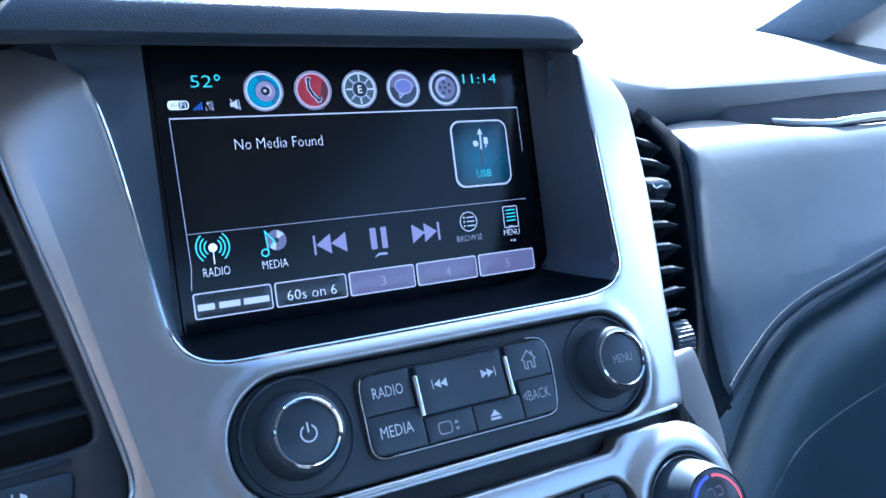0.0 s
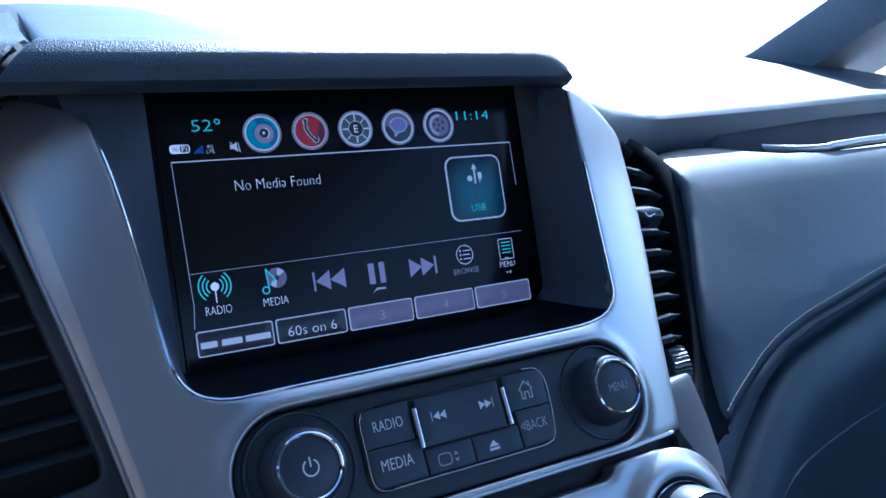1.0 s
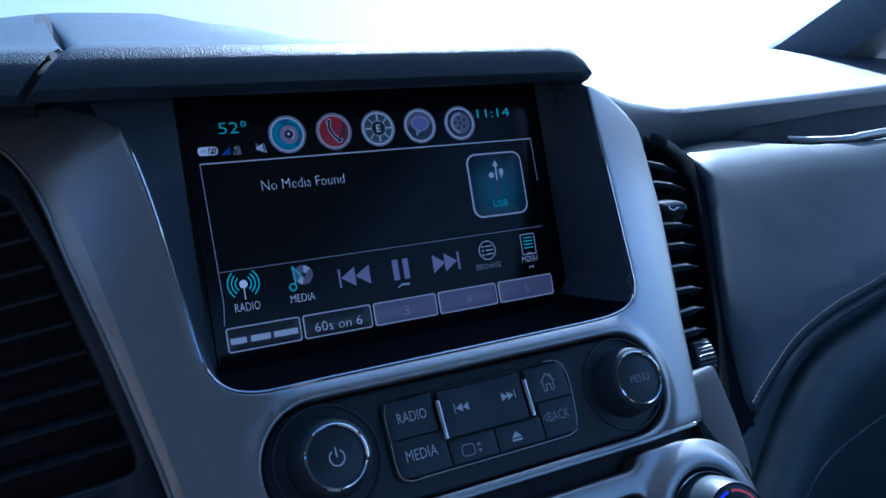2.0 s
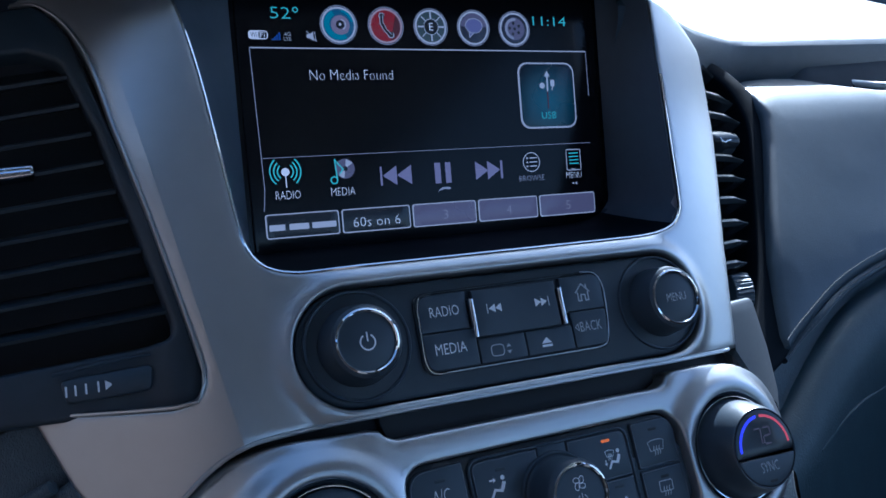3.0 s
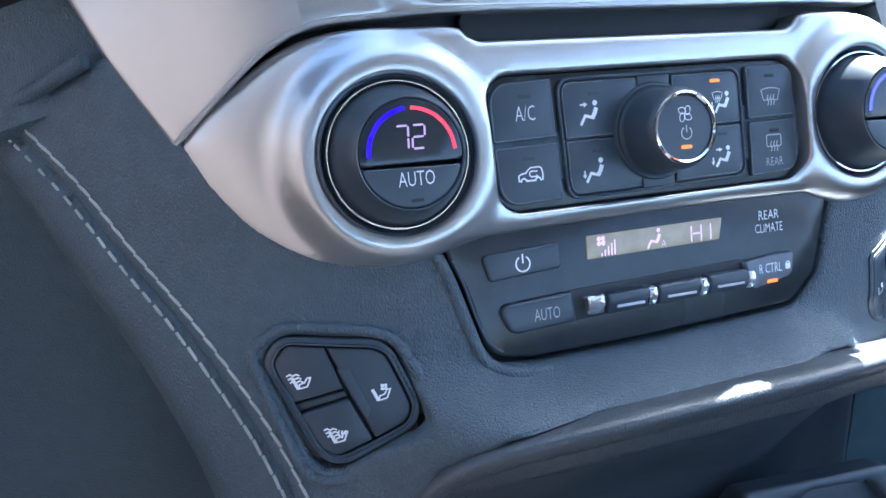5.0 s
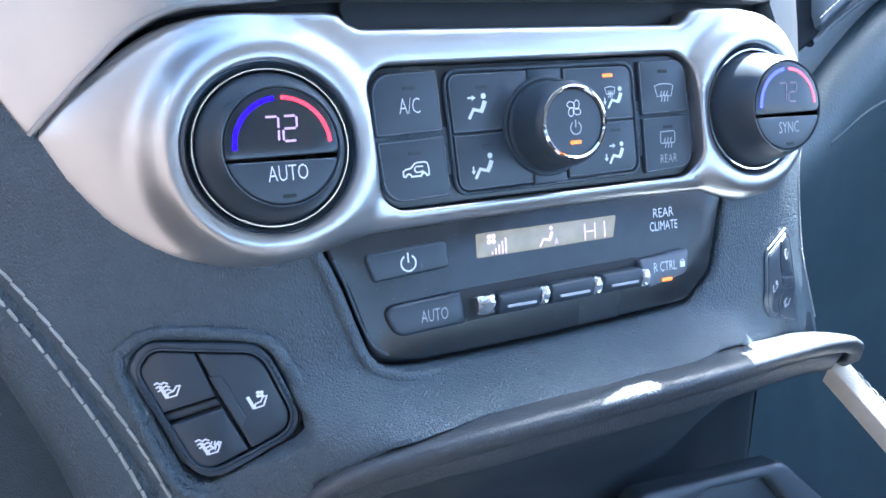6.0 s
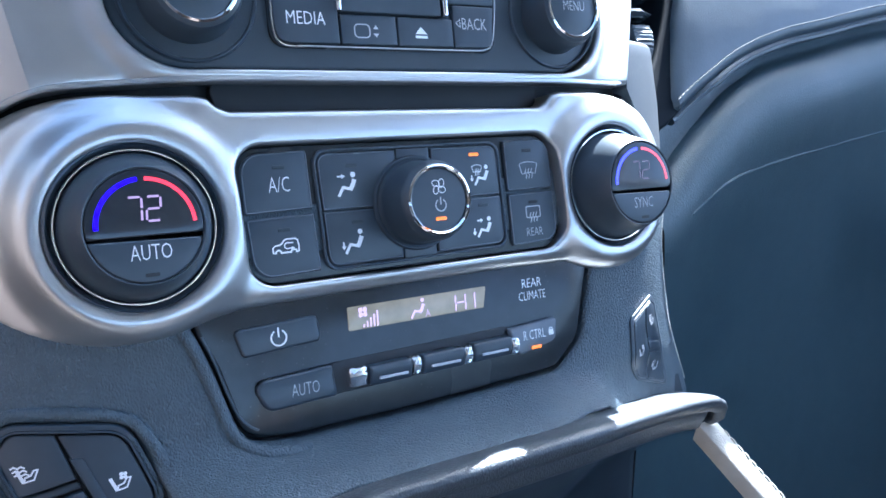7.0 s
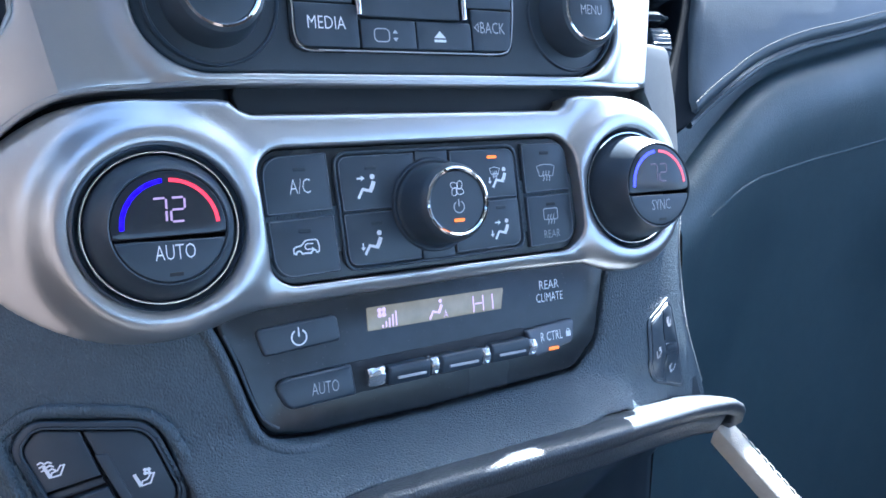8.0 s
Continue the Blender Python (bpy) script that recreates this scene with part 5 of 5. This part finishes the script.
    # a hollow before the lip's far end
    h -= 4.0 * smooth(68, 86, x) * (1 - smooth(112, 128, x)) * smooth(142, 153, q)
    return h


def lower_leather():
    root = thing("lower_leather", FACE, "black grained leather wrapped round the lower stack with pale stitching", "leather panel")
    crease = [(-197, 55), (-181, 76), (-167, 99), (-153, 121), (-139.5, 146), (-130, 168), (-118, 205)]
    outline = [(-164, 36), (-172, 40), (-190, 48)] + crease + [(-96, 200), (-88, 168), (-70, 158.5), (-40, 155.5), (56, 155.4), (70, 157), (80, 164), (90, 174), (104, 178), (120, 181), (138, 184), (157, 182), (156, 171), (144.6, 152), (136, 136), (133.4, 118), (133.4, 102), (140, 82), (120, 62), (-130, 76), (-140, 70), (-146, 62), (-155, 46)]
    hole = flip([(-131.4, 133.4), (-129.6, 129.2), (-125.6, 126.2), (-122, 126), (-99, 129), (-94.4, 132), (-87.6, 151), (-87.8, 154.6), (-91, 157.8), (-113, 168), (-117, 168), (-120.6, 164.4)])
    well = rounded([(-78, 88, 2), (76, 88, 2), (73.4, 107, 4), (67, 131, 12), (55, 141, 10), (-8, 143.4, 0), (-50, 143.6, 7), (-66, 141.4, 10), (-72.2, 118.5, 8), (-76.4, 108, 5)], 4, 8)
    part("panel", plate(flip(spaced(outline, 5)), [hole, flip(well)], leather_top, 8, 2.4, 4, 2.2), LEATHER, root)
    bead = spline(flip([(-80, 104), (-77.4, 109), (-74, 118.5), (-70.6, 130), (-67.4, 139), (-63, 143.4), (-56, 145.4), (-46, 145.8)]), 2.5, False)
    part("panel_bead", tube([(x, y, leather_top(x, y) - 1.0 - 1.2 * smooth(-60, -46, x)) for x, y in bead], 2.2, 10), LEATHER, root, "wrinkled leather edge beside the rear climate panel")
    part("well", plate(flip(well), top=-7.5, drop=2, r=0.3, step=20), RECESS, root)
    # the side that turns away beyond the crease
    sections = []
    line = spline([(-215, 34)] + crease + [(-110, 235)], 5, False)
    for u, q in line:
        h = curve(u) - 3.4
        sections.append([(u + 1.5, -q, h), (u - 3, -q - 1.5, h - 0.4), (u - 6, -q - 3, h - 2.6), (u - 9 - 0.05 * max(0, q - 60), -q - 5, h - 7), (u - 11.5 - 0.07 * max(0, q - 60), -q - 6, h - 14), (u - 13 - 0.08 * max(0, q - 60), -q - 7, h - 24), (u - 14, -q - 8, h - 80)])
    part("side_panel", loft(sections[::-1]), LEATHER, root)
    for off in (-2.9, 3.2):
        run = spline(crease, 5.2, False)
        for i in range(len(run) - 1):
            a, b = Vector(run[i]), Vector(run[i + 1])
            d = (b - a).normalized()
            n = Vector((d.y, -d.x)) * off
            p, q = a + n * 0.94 + d * 0.15, b + n * 1.06 - d * 0.15
            ends = []
            for w in (p, (p + q) / 2, q):
                h = curve(w.x) - 1.1 if off > 0 else curve(a.x) - 2.55
                ends.append((w.x, -w.y, h))
            sink = 0.25 if off > 0 else 0.0
            ends[0] = (ends[0][0], ends[0][1], ends[0][2] - sink)
            ends[2] = (ends[2][0], ends[2][1], ends[2][2] - sink)
            ends[1] = (ends[1][0], ends[1][1], ends[1][2] + 0.3)
            part("stitch", tube(ends, 0.52, 6), THREAD, root)
    part("fold", tube([(u, -q, curve(u) + 0.5) for u, q in spline([(-214, 55), (-195, 47), (-171, 37.5)], 3, False)], 2.6, 10), LEATHER, root)
    piping = spline([(137, 86), (131.5, 100), (131, 118), (133, 134), (141, 150), (152, 166)], 2.2, False)
    for i in range(len(piping) - 1):
        (u0, q0), (u1, q1) = piping[i], piping[i + 1]
        part("stitch", tube([(u0 - 0.6, -q0 - 0.2, curve(u0) - 1.0), (u1 - 0.6, -q1 + 0.2, curve(u1) - 1.0)], 0.5, 6), THREAD, root)
    # the rolled lip over the storage bin
    path = spline([(-104, 206, -14), (-99, 187, -4), (-90, 171, 9), (-74, 161, 20), (-40, 156, 29), (0, 155, 30), (44, 155, 28.5), (80, 159, 17), (115, 164, 4), (139, 168.4, -3), (148.4, 174.5, -7), (150.6, 181, -11), (149, 185.5, -18), (145, 188, -25)], 5, False)
    sections = []
    for i, (u, q, h) in enumerate(path):
        s = (0.5 + 0.4 * smooth(0, 0.22, i / (len(path) - 1)) - 0.12 * smooth(0.5, 0.75, i / (len(path) - 1))) * (1.0 - 0.4 * smooth(0.91, 1.0, i / (len(path) - 1)))
        ring = [(0.5, -24), (-0.9, -10), (-1.2, -4), (-1.2, -0.6), (-0.9, 1.8), (-0.2, 3.4), (0.8, 4.3), (2.2, 4.3), (4.4, 3.3), (6.4, 1.7), (7.6, -0.1), (7.9, -1.8), (7.0, -3.6), (5.4, -4.8), (4.2, -8), (3, -16), (0, -22)]
        d = Vector(path[min(i + 1, len(path) - 1)][:2]) - Vector(path[max(0, i - 1)][:2])
        d.normalize()
        sections.append([(u - d.y * a * s, -(q + d.x * a * s), h + b * s) for a, b in ring])
    band = []
    for i, (u, q, h) in enumerate(path[:-4]):
        d = Vector(path[min(i + 1, len(path) - 1)][:2]) - Vector(path[max(0, i - 1)][:2])
        d.normalize()
        band.append([(u - d.y * a, -(q + d.x * a), h + b) for a, b in ((3, -4), (6.2, -4.6), (8.2, -5.0), (13.8, -6.8), (15.2, -8.6), (14.2, -12.5), (6, -20))])
    part("under_lip", loft(band[::-1]), LIP_LEATHER, root, "folded leather band under the lip", 80)
    part("lip", loft(sections[::-1], True, True), LIP_LEATHER, root, "rolled leather lip catching the sun", 80)


lower_leather()


def draped(shape, base):
    """Lays a flat sign on a curved key."""
    v, f = shape
    lo, hi = np.min(v, 0), np.max(v, 0)
    mid = base((lo[0] + hi[0]) / 2, (lo[1] + hi[1]) / 2)
    return [(x, y, z + base(x, y) - mid) for x, y, z in v], f


def seat_switch():
    root = thing("seat_switch", FACE, "black seat heating and cooling switch with three keys", "seat switch")
    outer = rounded([(-132.4, 133, 6), (-126.6, 125.2, 6), (-96, 129.0, 9), (-86.2, 155.4, 8), (-116.8, 169.2, 8)], 6)
    inner = rounded([(-130.0, 133.5, 5), (-125.6, 127.4, 5), (-97, 131.2, 8), (-88.6, 154.4, 7), (-116.6, 166.3, 7)], 5)
    base = lambda x, y: curve(x) - 1.2
    part("rim", plate(flip(outer), [flip(inner)], lambda x, y: base(x, y) + 1.4, 5, 1.3, 4, 2), SOFT_BLACK, root)
    ring = spline(flip([(-134.2, 134), (-131.0, 126.6), (-124.6, 123.4), (-115.6, 123.8), (-100.0, 126.5), (-93.3, 130.4), (-87.9, 141), (-84.6, 151), (-85.6, 157.6), (-91.8, 162.8), (-112, 171.6), (-119.2, 171.2), (-124.2, 165.6)]), 2.5)
    part("soft_edge", tube([(x, y, base(x, y) - 0.5) for x, y in ring + ring[:2]], 2.0, 12), LEATHER, root, "raised leather edge round the switch")
    part("inner_line", tube([(x, y, base(x, y) + 0.9) for x, y in flip(spaced(inner + inner[:1], 2.5, False))], 0.45, 6), SOFT_BLACK, root)
    part("well", plate(flip(inner), top=lambda x, y: base(x, y) - 3, drop=3, r=0.5, step=8), RECESS, root)
    keys = {"heat_key": [(-129.2, 133.6, 4), (-125.0, 128.3, 4), (-114.4, 129.8, 0.5), (-110.0, 143.0, 0.5), (-125.4, 146.6, 0.5)],
            "cool_key": [(-113.6, 130.0, 0.5), (-97.6, 132.0, 7), (-89.6, 154.0, 6), (-102.2, 159.4, 0.5)],
            "back_heat_key": [(-123.6, 150.4, 0.5), (-108.6, 146.6, 0.5), (-103.0, 159.6, 0.5), (-116.4, 165.2, 5)],
            "bridge": [(-125.0, 147.4, 0.4), (-109.6, 143.8, 0.4), (-108.9, 145.8, 0.4), (-123.8, 149.6, 0.4)]}
    made = {}
    for name, shape in keys.items():
        made[name] = part(name, plate(flip(rounded(shape, 0.5)), top=lambda x, y: base(x, y) + (0.6 if name != "bridge" else -0.8), drop=3, r=0.7, step=5, fine=2), SOFT_BLACK, root)
    part("guide", plate(flip(rounded([(-111.4, 137.0), (-108.0, 137.0), (-102.8, 150.2), (-104.6, 153.2)], 0.5)), top=lambda x, y: base(x, y) + 1.0, drop=2, r=0.4, step=5), SOFT_BLACK, root)

    def chair(x, y, extra):
        h = base(x, y) + 0.95
        d = Drawing(h)
        d.line([(x - 2.4, y + 1.4), (x - 0.8, y - 2.4)], 1.2)
        d.line([(x - 0.5, y - 2.6), (x + 2.4, y - 1.9), (x + 3.8, y + 1.5), (x + 2.6, y + 1.3), (x + 1.5, y - 0.4), (x - 0.2, y - 1.0), (x - 0.5, y - 2.6)], 0.55)
        if extra in ("waves", "both"):
            for k in range(3):
                w, s = x - 4.2 + 0.5 * (2 - k), y - 0.2 + 1.25 * k
                d.line([(w, s), (w + 1.0, s + 0.6), (w + 2.1, s), (w + 3.2, s + 0.6), (w + 4.2, s + 0.1)], 0.62)
        if extra == "fan":
            for k in range(4):
                a = radians(45 + 90 * k)
                d.disc(x + 1.6 + 0.85 * math.cos(a), y + 2.3 + 0.85 * math.sin(a), 0.68, 10)
        elif extra == "both":
            for k in range(3):
                d.line([(x + 0.5 + 1.1 * k, y - 1.0), (x + 0.9 + 1.1 * k, y - 0.1), (x + 0.5 + 1.1 * k, y + 0.9), (x + 0.9 + 1.1 * k, y + 1.9)], 0.5)
        return shrink(draped(d.done(), base), 0.82)
    part("key_sign", chair(-122.2, -139.8, "waves"), PRINT, made["heat_key"])
    part("key_sign", chair(-99.9, -145.6, "fan"), PRINT, made["cool_key"])
    part("key_sign", chair(-113.4, -157.4, "both"), PRINT, made["back_heat_key"])


seat_switch()


def passenger_seat_switch():
    root = thing("seat_switch", FACE, "black passenger seat heating and cooling switch", "seat switch")
    base = lambda x, y: leather_top(x, y) + 0.6
    outer = rounded([(95.8, 127.9, 3), (113.4, 120.4, 2), (117.2, 122.6, 2), (122.4, 146.0, 9), (125.4, 162.0, 2), (101.4, 154.6, 4), (95.2, 145.5, 9)], 3)
    inner = rounded([(97.4, 129.3, 2.5), (112.6, 122.8, 1.5), (115.8, 124.6, 1.5), (120.8, 146.2, 9), (123.6, 160.3, 1.5), (102.6, 153.7, 3.5), (96.6, 145.0, 9)], 3)
    part("rim", plate(flip(outer), top=lambda x, y: base(x, y) + 0.1, drop=4, r=0.5, step=4, fine=1.6), SOFT_BLACK, root)
    # the highlight along the inner edge, as a lighter line
    part("inner_line", tube([(x, y, base(x, y) + 0.1) for x, y in flip(spaced(inner + inner[:1], 2.0, False))], 0.22, 6), SHEEN_GREY, root)
    keys = {"cool_key": [(98.2, 129.8, 2), (107.4, 125.8, 0.4), (106.4, 133.6, 0.4), (110.0, 155.2, 0.4), (103.0, 153.0, 3), (97.4, 145, 6)],
            "heat_key": [(108.4, 125.4, 0.4), (112.6, 123.6, 1), (115.4, 125.0, 1), (118.0, 139.4, 0.4), (107.8, 138.0, 0.4), (107.2, 133.6, 0.4)],
            "bridge": [(108.2, 139.3, 0.3), (118.4, 140.8, 0.3), (119.2, 144.4, 0.3), (108.8, 142.8, 0.3)],
            "back_heat_key": [(109.0, 144.2, 0.4), (119.6, 145.8, 0.4), (122.8, 159.6, 1), (111.2, 156.0, 0.4)]}
    for name, shape in keys.items():
        key = part(name, plate(flip(rounded(shape, 0.5)), top=lambda x, y: base(x, y) + (0.5 if name != "bridge" else 0.3), drop=3, r=0.35, step=4, fine=2), SOFT_BLACK, root)
        cx, cq = (sum(p[k] for p in shape) / len(shape) for k in (0, 1))
        if name == "cool_key":
            cx, cq = 101.4, 142.4
        if name == "bridge":
            continue
        d = Drawing(base(cx, -cq) + 0.75)
        y = -cq
        d.line([(cx - 2.4, y + 1.4), (cx - 0.8, y - 2.4)], 1.2)
        d.line([(cx - 0.5, y - 2.6), (cx + 2.4, y - 1.9), (cx + 3.8, y + 1.5), (cx + 1.5, y - 0.4), (cx - 0.5, y - 2.6)], 0.6)
        if name == "cool_key":
            for k in range(4):
                d.disc(cx + 1.6 + 0.85 * math.cos(1.57 * k + 0.8), y + 2.4 + 0.85 * math.sin(1.57 * k + 0.8), 0.68, 10)
        else:
            for k in range(3):
                d.line([(cx - 3.4, y - 0.2 + 1.25 * k), (cx - 2.3, y + 0.4 + 1.25 * k), (cx - 1.2, y - 0.2 + 1.25 * k), (cx, y + 0.4 + 1.25 * k)], 0.6)
        part("key_sign", shrink(draped(d.done(), base), 0.72), DIM_PRINT, key)


passenger_seat_switch()


# ---- air vents ----
def driver_vent():
    root = thing("air_vent", FACE, "black slatted air vent beside the touchscreen", "air vent", "dash air vents")
    depth = lambda x, y: -27 - 0.32 * (-130 - x) if x < -130 else -27
    well = [(-118, -128), (-113, 24), (-186, 20), (-300, 18), (-300, -128)]
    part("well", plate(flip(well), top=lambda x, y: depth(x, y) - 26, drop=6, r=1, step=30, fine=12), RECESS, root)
    housing = [(-162, -143), (-152, -128), (-142, -92), (-130, -50), (-122, -12), (-118, 10), (-121, 17), (-128, 19.5), (-176, 16), (-320, 10), (-320, -143)]
    opening = rounded([(-168, -124, 4), (-156, -118, 8), (-146, -88, 4), (-128, -12, 2), (-128, -6, 4), (-138, -4.6, 4), (-300, 0, 3), (-300, -124, 3)], 4)
    part("housing", plate(flip(spaced(housing, 6)), [flip(opening)], lambda x, y: depth(x, y) + 5 * smooth(-140, -122, x), 8, 2.0, 8, 3), PLASTIC, root)
    for k in range(9):
        q = -113 + 12.1 * k
        right = -160 + (q + 124) * 0.262 + 3
        s = []
        for x in np.linspace(-300, right, 8):
            z = depth(x, 0) - 2
            tilt = 0.035 * (x + 130)
            s.append([(x, -q + tilt - 0.8, z), (x, -q + tilt + 0.2, z + 1.0), (x, -q + tilt + 1.0, z + 0.2), (x, -q + tilt + 6.5, z - 16), (x, -q + tilt + 5.6, z - 16.4)])
        part("slat", loft(s[::-1], True, True), PLASTIC, root)
    part("tab", plate(flip(rounded([(-196, -79.5), (-168.5, -78), (-167.5, -73.5), (-196, -73.5)], 1.6)), top=lambda x, y: depth(x, y) + 3, drop=6, r=1.2, step=5), CHROME, root, "chrome vent tab")
    wheel = part("thumbwheel", plate(flip(rounded([(-166, 2.2), (-135.5, 1.6), (-136.5, 11), (-164, 11)], 2)), top=lambda x, y: depth(x, y) + 2.6 - 0.06 * (-y - 6.6) ** 2, drop=4, r=1, step=3, fine=2), SOFT_BLACK, root)
    marks = []
    for x in (-164, -161, -157.6, -153.6):
        marks.append(block(x - 0.32, x + 0.32, -8.6, -4.9, depth(x, 0) + 2.2, depth(x, 0) + 2.7))
    v, f = Drawing(depth(-150, 0) + 2.75).poly([(-151.4, -8.4), (-151.4, -5.0), (-148.8, -6.7)]).done()
    part("wheel_marks", joined(*marks, (v, f)), PRINT, wheel)
    line = spline([(-168, 0.2), (-152, -1.2), (-136, -1.6)], 3, False)
    part("wheel_lip", tube([(x, -q, depth(x, 0) + 2.2) for x, q in line], 0.6, 6), SOFT_BLACK, wheel)


driver_vent()


def passenger_vent():
    root = thing("air_vent", PAD, "black slatted air vent beside the passenger dash pad", "air vent", "dash air vents")
    def left(v):
        return 146 + (v - 7) * 0.395
    def right(v):
        return float(np.interp(v, (47, 60, 72, 87, 102, 117, 149, 166, 194), (176, 186, 192, 199, 206.5, 214, 228, 231, 228)))
    ring = [(150, 5), (214, 206), (230, 204), (244, 195), (254, 180), (259, 164), (258, 146), (236, 104), (196, 34), (180, -4)]
    hole = [(152, 14), (212, 196), (224, 195), (234, 186), (240, 172), (240, 156), (235, 137), (208, 84), (182, 38), (164, 14)]
    part("housing", plate(spline(ring, 4), [spline(hole, 4)], -3.5, 30, 2.0, 8, 3), SHADED_BLACK, root)
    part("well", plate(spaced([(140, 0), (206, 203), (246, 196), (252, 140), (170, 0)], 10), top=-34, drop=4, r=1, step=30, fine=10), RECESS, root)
    # each slat tapers off and slopes toward its outer end, the upper ones most
    for v, fall in ((192, 9), (167, 7.5), (150.5, 6.5), (117.4, 2.2), (102.4, 1.0), (87.2, 0.6), (72, 0.2), (58, -2.0), (46, -1.0)):
        s = []
        x0, x1 = left(v) - 20, right(v)
        for k in np.linspace(0, 1, 9):
            x, thin = x0 + (x1 - x0) * k, 1 - 0.75 * smooth(0.72, 1.0, k)
            y, z = v - fall * max(0.0, (x - left(v)) / (x1 - left(v))), -3.0 * smooth(0.7, 1.0, k)
            s.append([(x, y + b * thin, z + c) for b, c in ((-1.6, 0.6), (-1.0, 2.4), (0.4, 3.4), (2.0, 3.0), (3.2, 1.2), (3.6, -1.5), (11, -22), (9.4, -22.6))])
        part("slat", loft(s[::-1], True, True), VENT_SLAT, root)
    part("tab_slat", plate(rounded([(180, 131), (214, 124), (218, 131), (184, 140)], 2), top=0.0, drop=5, r=1.6, step=8), SOFT_BLACK, root)
    part("tab", plate(rounded([(190, 134.5, 2), (194, 139.5, 2), (205, 138.5, 3), (215.5, 131.5, 3), (215.5, 124.5, 2.5), (198, 126.5, 2)], 2.5), top=lambda x, y: 5.0 - 0.06 * (y - 130) ** 2, drop=7, r=2.0, step=3, fine=1.6), VENT_SLAT, root, "smooth black vent tab")
    part("tab_clip", tube(spline([(199.6, 129.4, 5.4), (199.8, 126.8, 5.4), (201.6, 125.6, 5.2), (203.6, 126.6, 5.2), (207, 127.4, 5.0)], 0.8, False), 0.5, 6), CHROME, root, "small bright clip under the tab")
    part("thumbwheel", plate(rounded([(155, 20), (169, 23), (176, 44), (163, 43)], 2), top=lambda x, y: 1 - 0.03 * (y - 32) ** 2 + 0.5 * math.sin(2.6 * y), drop=8, r=1, step=0.9, fine=1.2), SOFT_BLACK, root, "ridged black thumbwheel")
    solid("vent_bracket", plate(flip(rounded([(114, 12, 2), (154, 9, 5), (161, 36, 2), (160, 58, 2), (150, 70, 1), (112, 62, 1)], 2)), top=lambda x, y: curve(x) - 7, drop=12, r=2.5, step=5), GREY, FACE,
          "dusty grey plastic end piece below the air vent", "trim")


passenger_vent()


# ---- storage bin under the lip ----
def storage_bin():
    root = thing("storage_bin", FACE, "dark storage bin below the leather lip", "storage bin")
    sections = []
    for u in np.linspace(-84, 138, 26):
        s = smooth(-84, -36, u)
        sections.append([(u, -160, -24 + 40 * s), (u, -169, -22 + 40 * s), (u, -180, -20 + 28 * s), (u, -194, -20 + 12 * s), (u, -206, -24 + 4 * s), (u, -260, -34 + 4 * s)])
    for u, k in ((144, 3), (149, 9)):
        sections.append([(u, -172, 12 - k), (u, -175, 12 - k), (u, -180, 8 - k), (u, -194, -8 - k), (u, -206, -20 - k), (u, -260, -30 - k)])
    sections = [[(u, y, h - 38 * smooth(36, 132, u)) for u, y, h in s] for s in sections]
    part("lid", loft(sections), PLASTIC, root, sharp=60)
    frame_out = rounded([(14, 226), (34, 209, 4), (100, 211.5, 7), (150, 262), (20, 268)], 5)
    frame_in = rounded([(44, 226), (62, 214.5, 5), (92, 216, 6), (104, 232), (104, 258), (44, 258)], 4)
    part("inner_frame", plate(flip(frame_out), [flip(frame_in)], lambda x, y: -5 + 0.05 * (x - 60), 8, 2, 8), SOFT_BLACK, root)
    part("socket_panel", plate(flip(frame_in), top=-9, drop=3, r=1, step=10), GREY_LEATHER, root, "blue-grey panel behind the bin opening")
    socket = part("socket", lathe([(9.5, 0), (9.5, 3), (8.6, 4.2), (7.4, 4.2), (7.0, 2.0), (6.6, -2), (0.01, -2.2)], 84, -236, -9, 32), PLASTIC, root)
    part("socket_cap", lathe([(6.4, -1.8), (6.4, 2.6), (5.6, 3.4), (0.01, 3.6)], 84, -236, -9, 28), RECESS, socket)
    # the rail's padded top faces the sky and slopes down toward the seats
    sections = []
    for run in range(-1, 78, 6):
        u, y, h = 148.5 + 0.3 * run, -184 - 0.8 * run, -16 + 0.6 * run
        sections.append([(u + 0.84 * a, y + 0.88 * b, h + 0.48 * b) for a, b in ((-6.5, -9), (-7, -2), (-6.4, -0.6), (-5, 0), (0, 0.5), (5, 0), (6.4, -0.6), (7, -2), (6.5, -9))])
    rail = solid("console_rail", loft(sections[::-1], True, True), LEATHER_SUNLIT, FACE, "leather console rail with sunlight put into its pale colour", "console rail")
    for run in range(5, 72, 4):
        u, y, h = 148.9 + 0.3 * run, -184 - 0.8 * run, -16 + 0.6 * run
        part("stitch", tube([(u + 4.2, y, h + 0.1), (u + 4.7, y - 1.4, h + 1.5), (u + 4.9, y - 2.6, h + 2.0)], 0.5, 6), THREAD, rail)


# Rail leather, its pale colour standing in for the sunlight on it.
LEATHER_SUNLIT = material("sunlit_leather", (0.55, 0.51, 0.44), 0.6, 0, 0.3, 1500.0, "leather", 0.15)
storage_bin()


def steering_side():
    """The knee panel on the driver's side, beside the stack."""
    root = thing("knee_panel", FACE, "black grained knee panel beside the centre stack", "knee panel", kind="structure")
    sections = []
    for u, q, h in spline([(-80, 22, -66), (-130, 24, -58), (-168, 26, -52), (-185, 30, -58), (-230, 40, -80), (-330, 60, -110)], 10, False):
        sections.append([(u, -q + 14, h + 2), (u, -q, h), (u, -q - 22, h + 1), (u, -q - 30, h - 14), (u, -q - 300, h - 120)])
    part("panel", loft(sections), LEATHER, root, sharp=60)


steering_side()
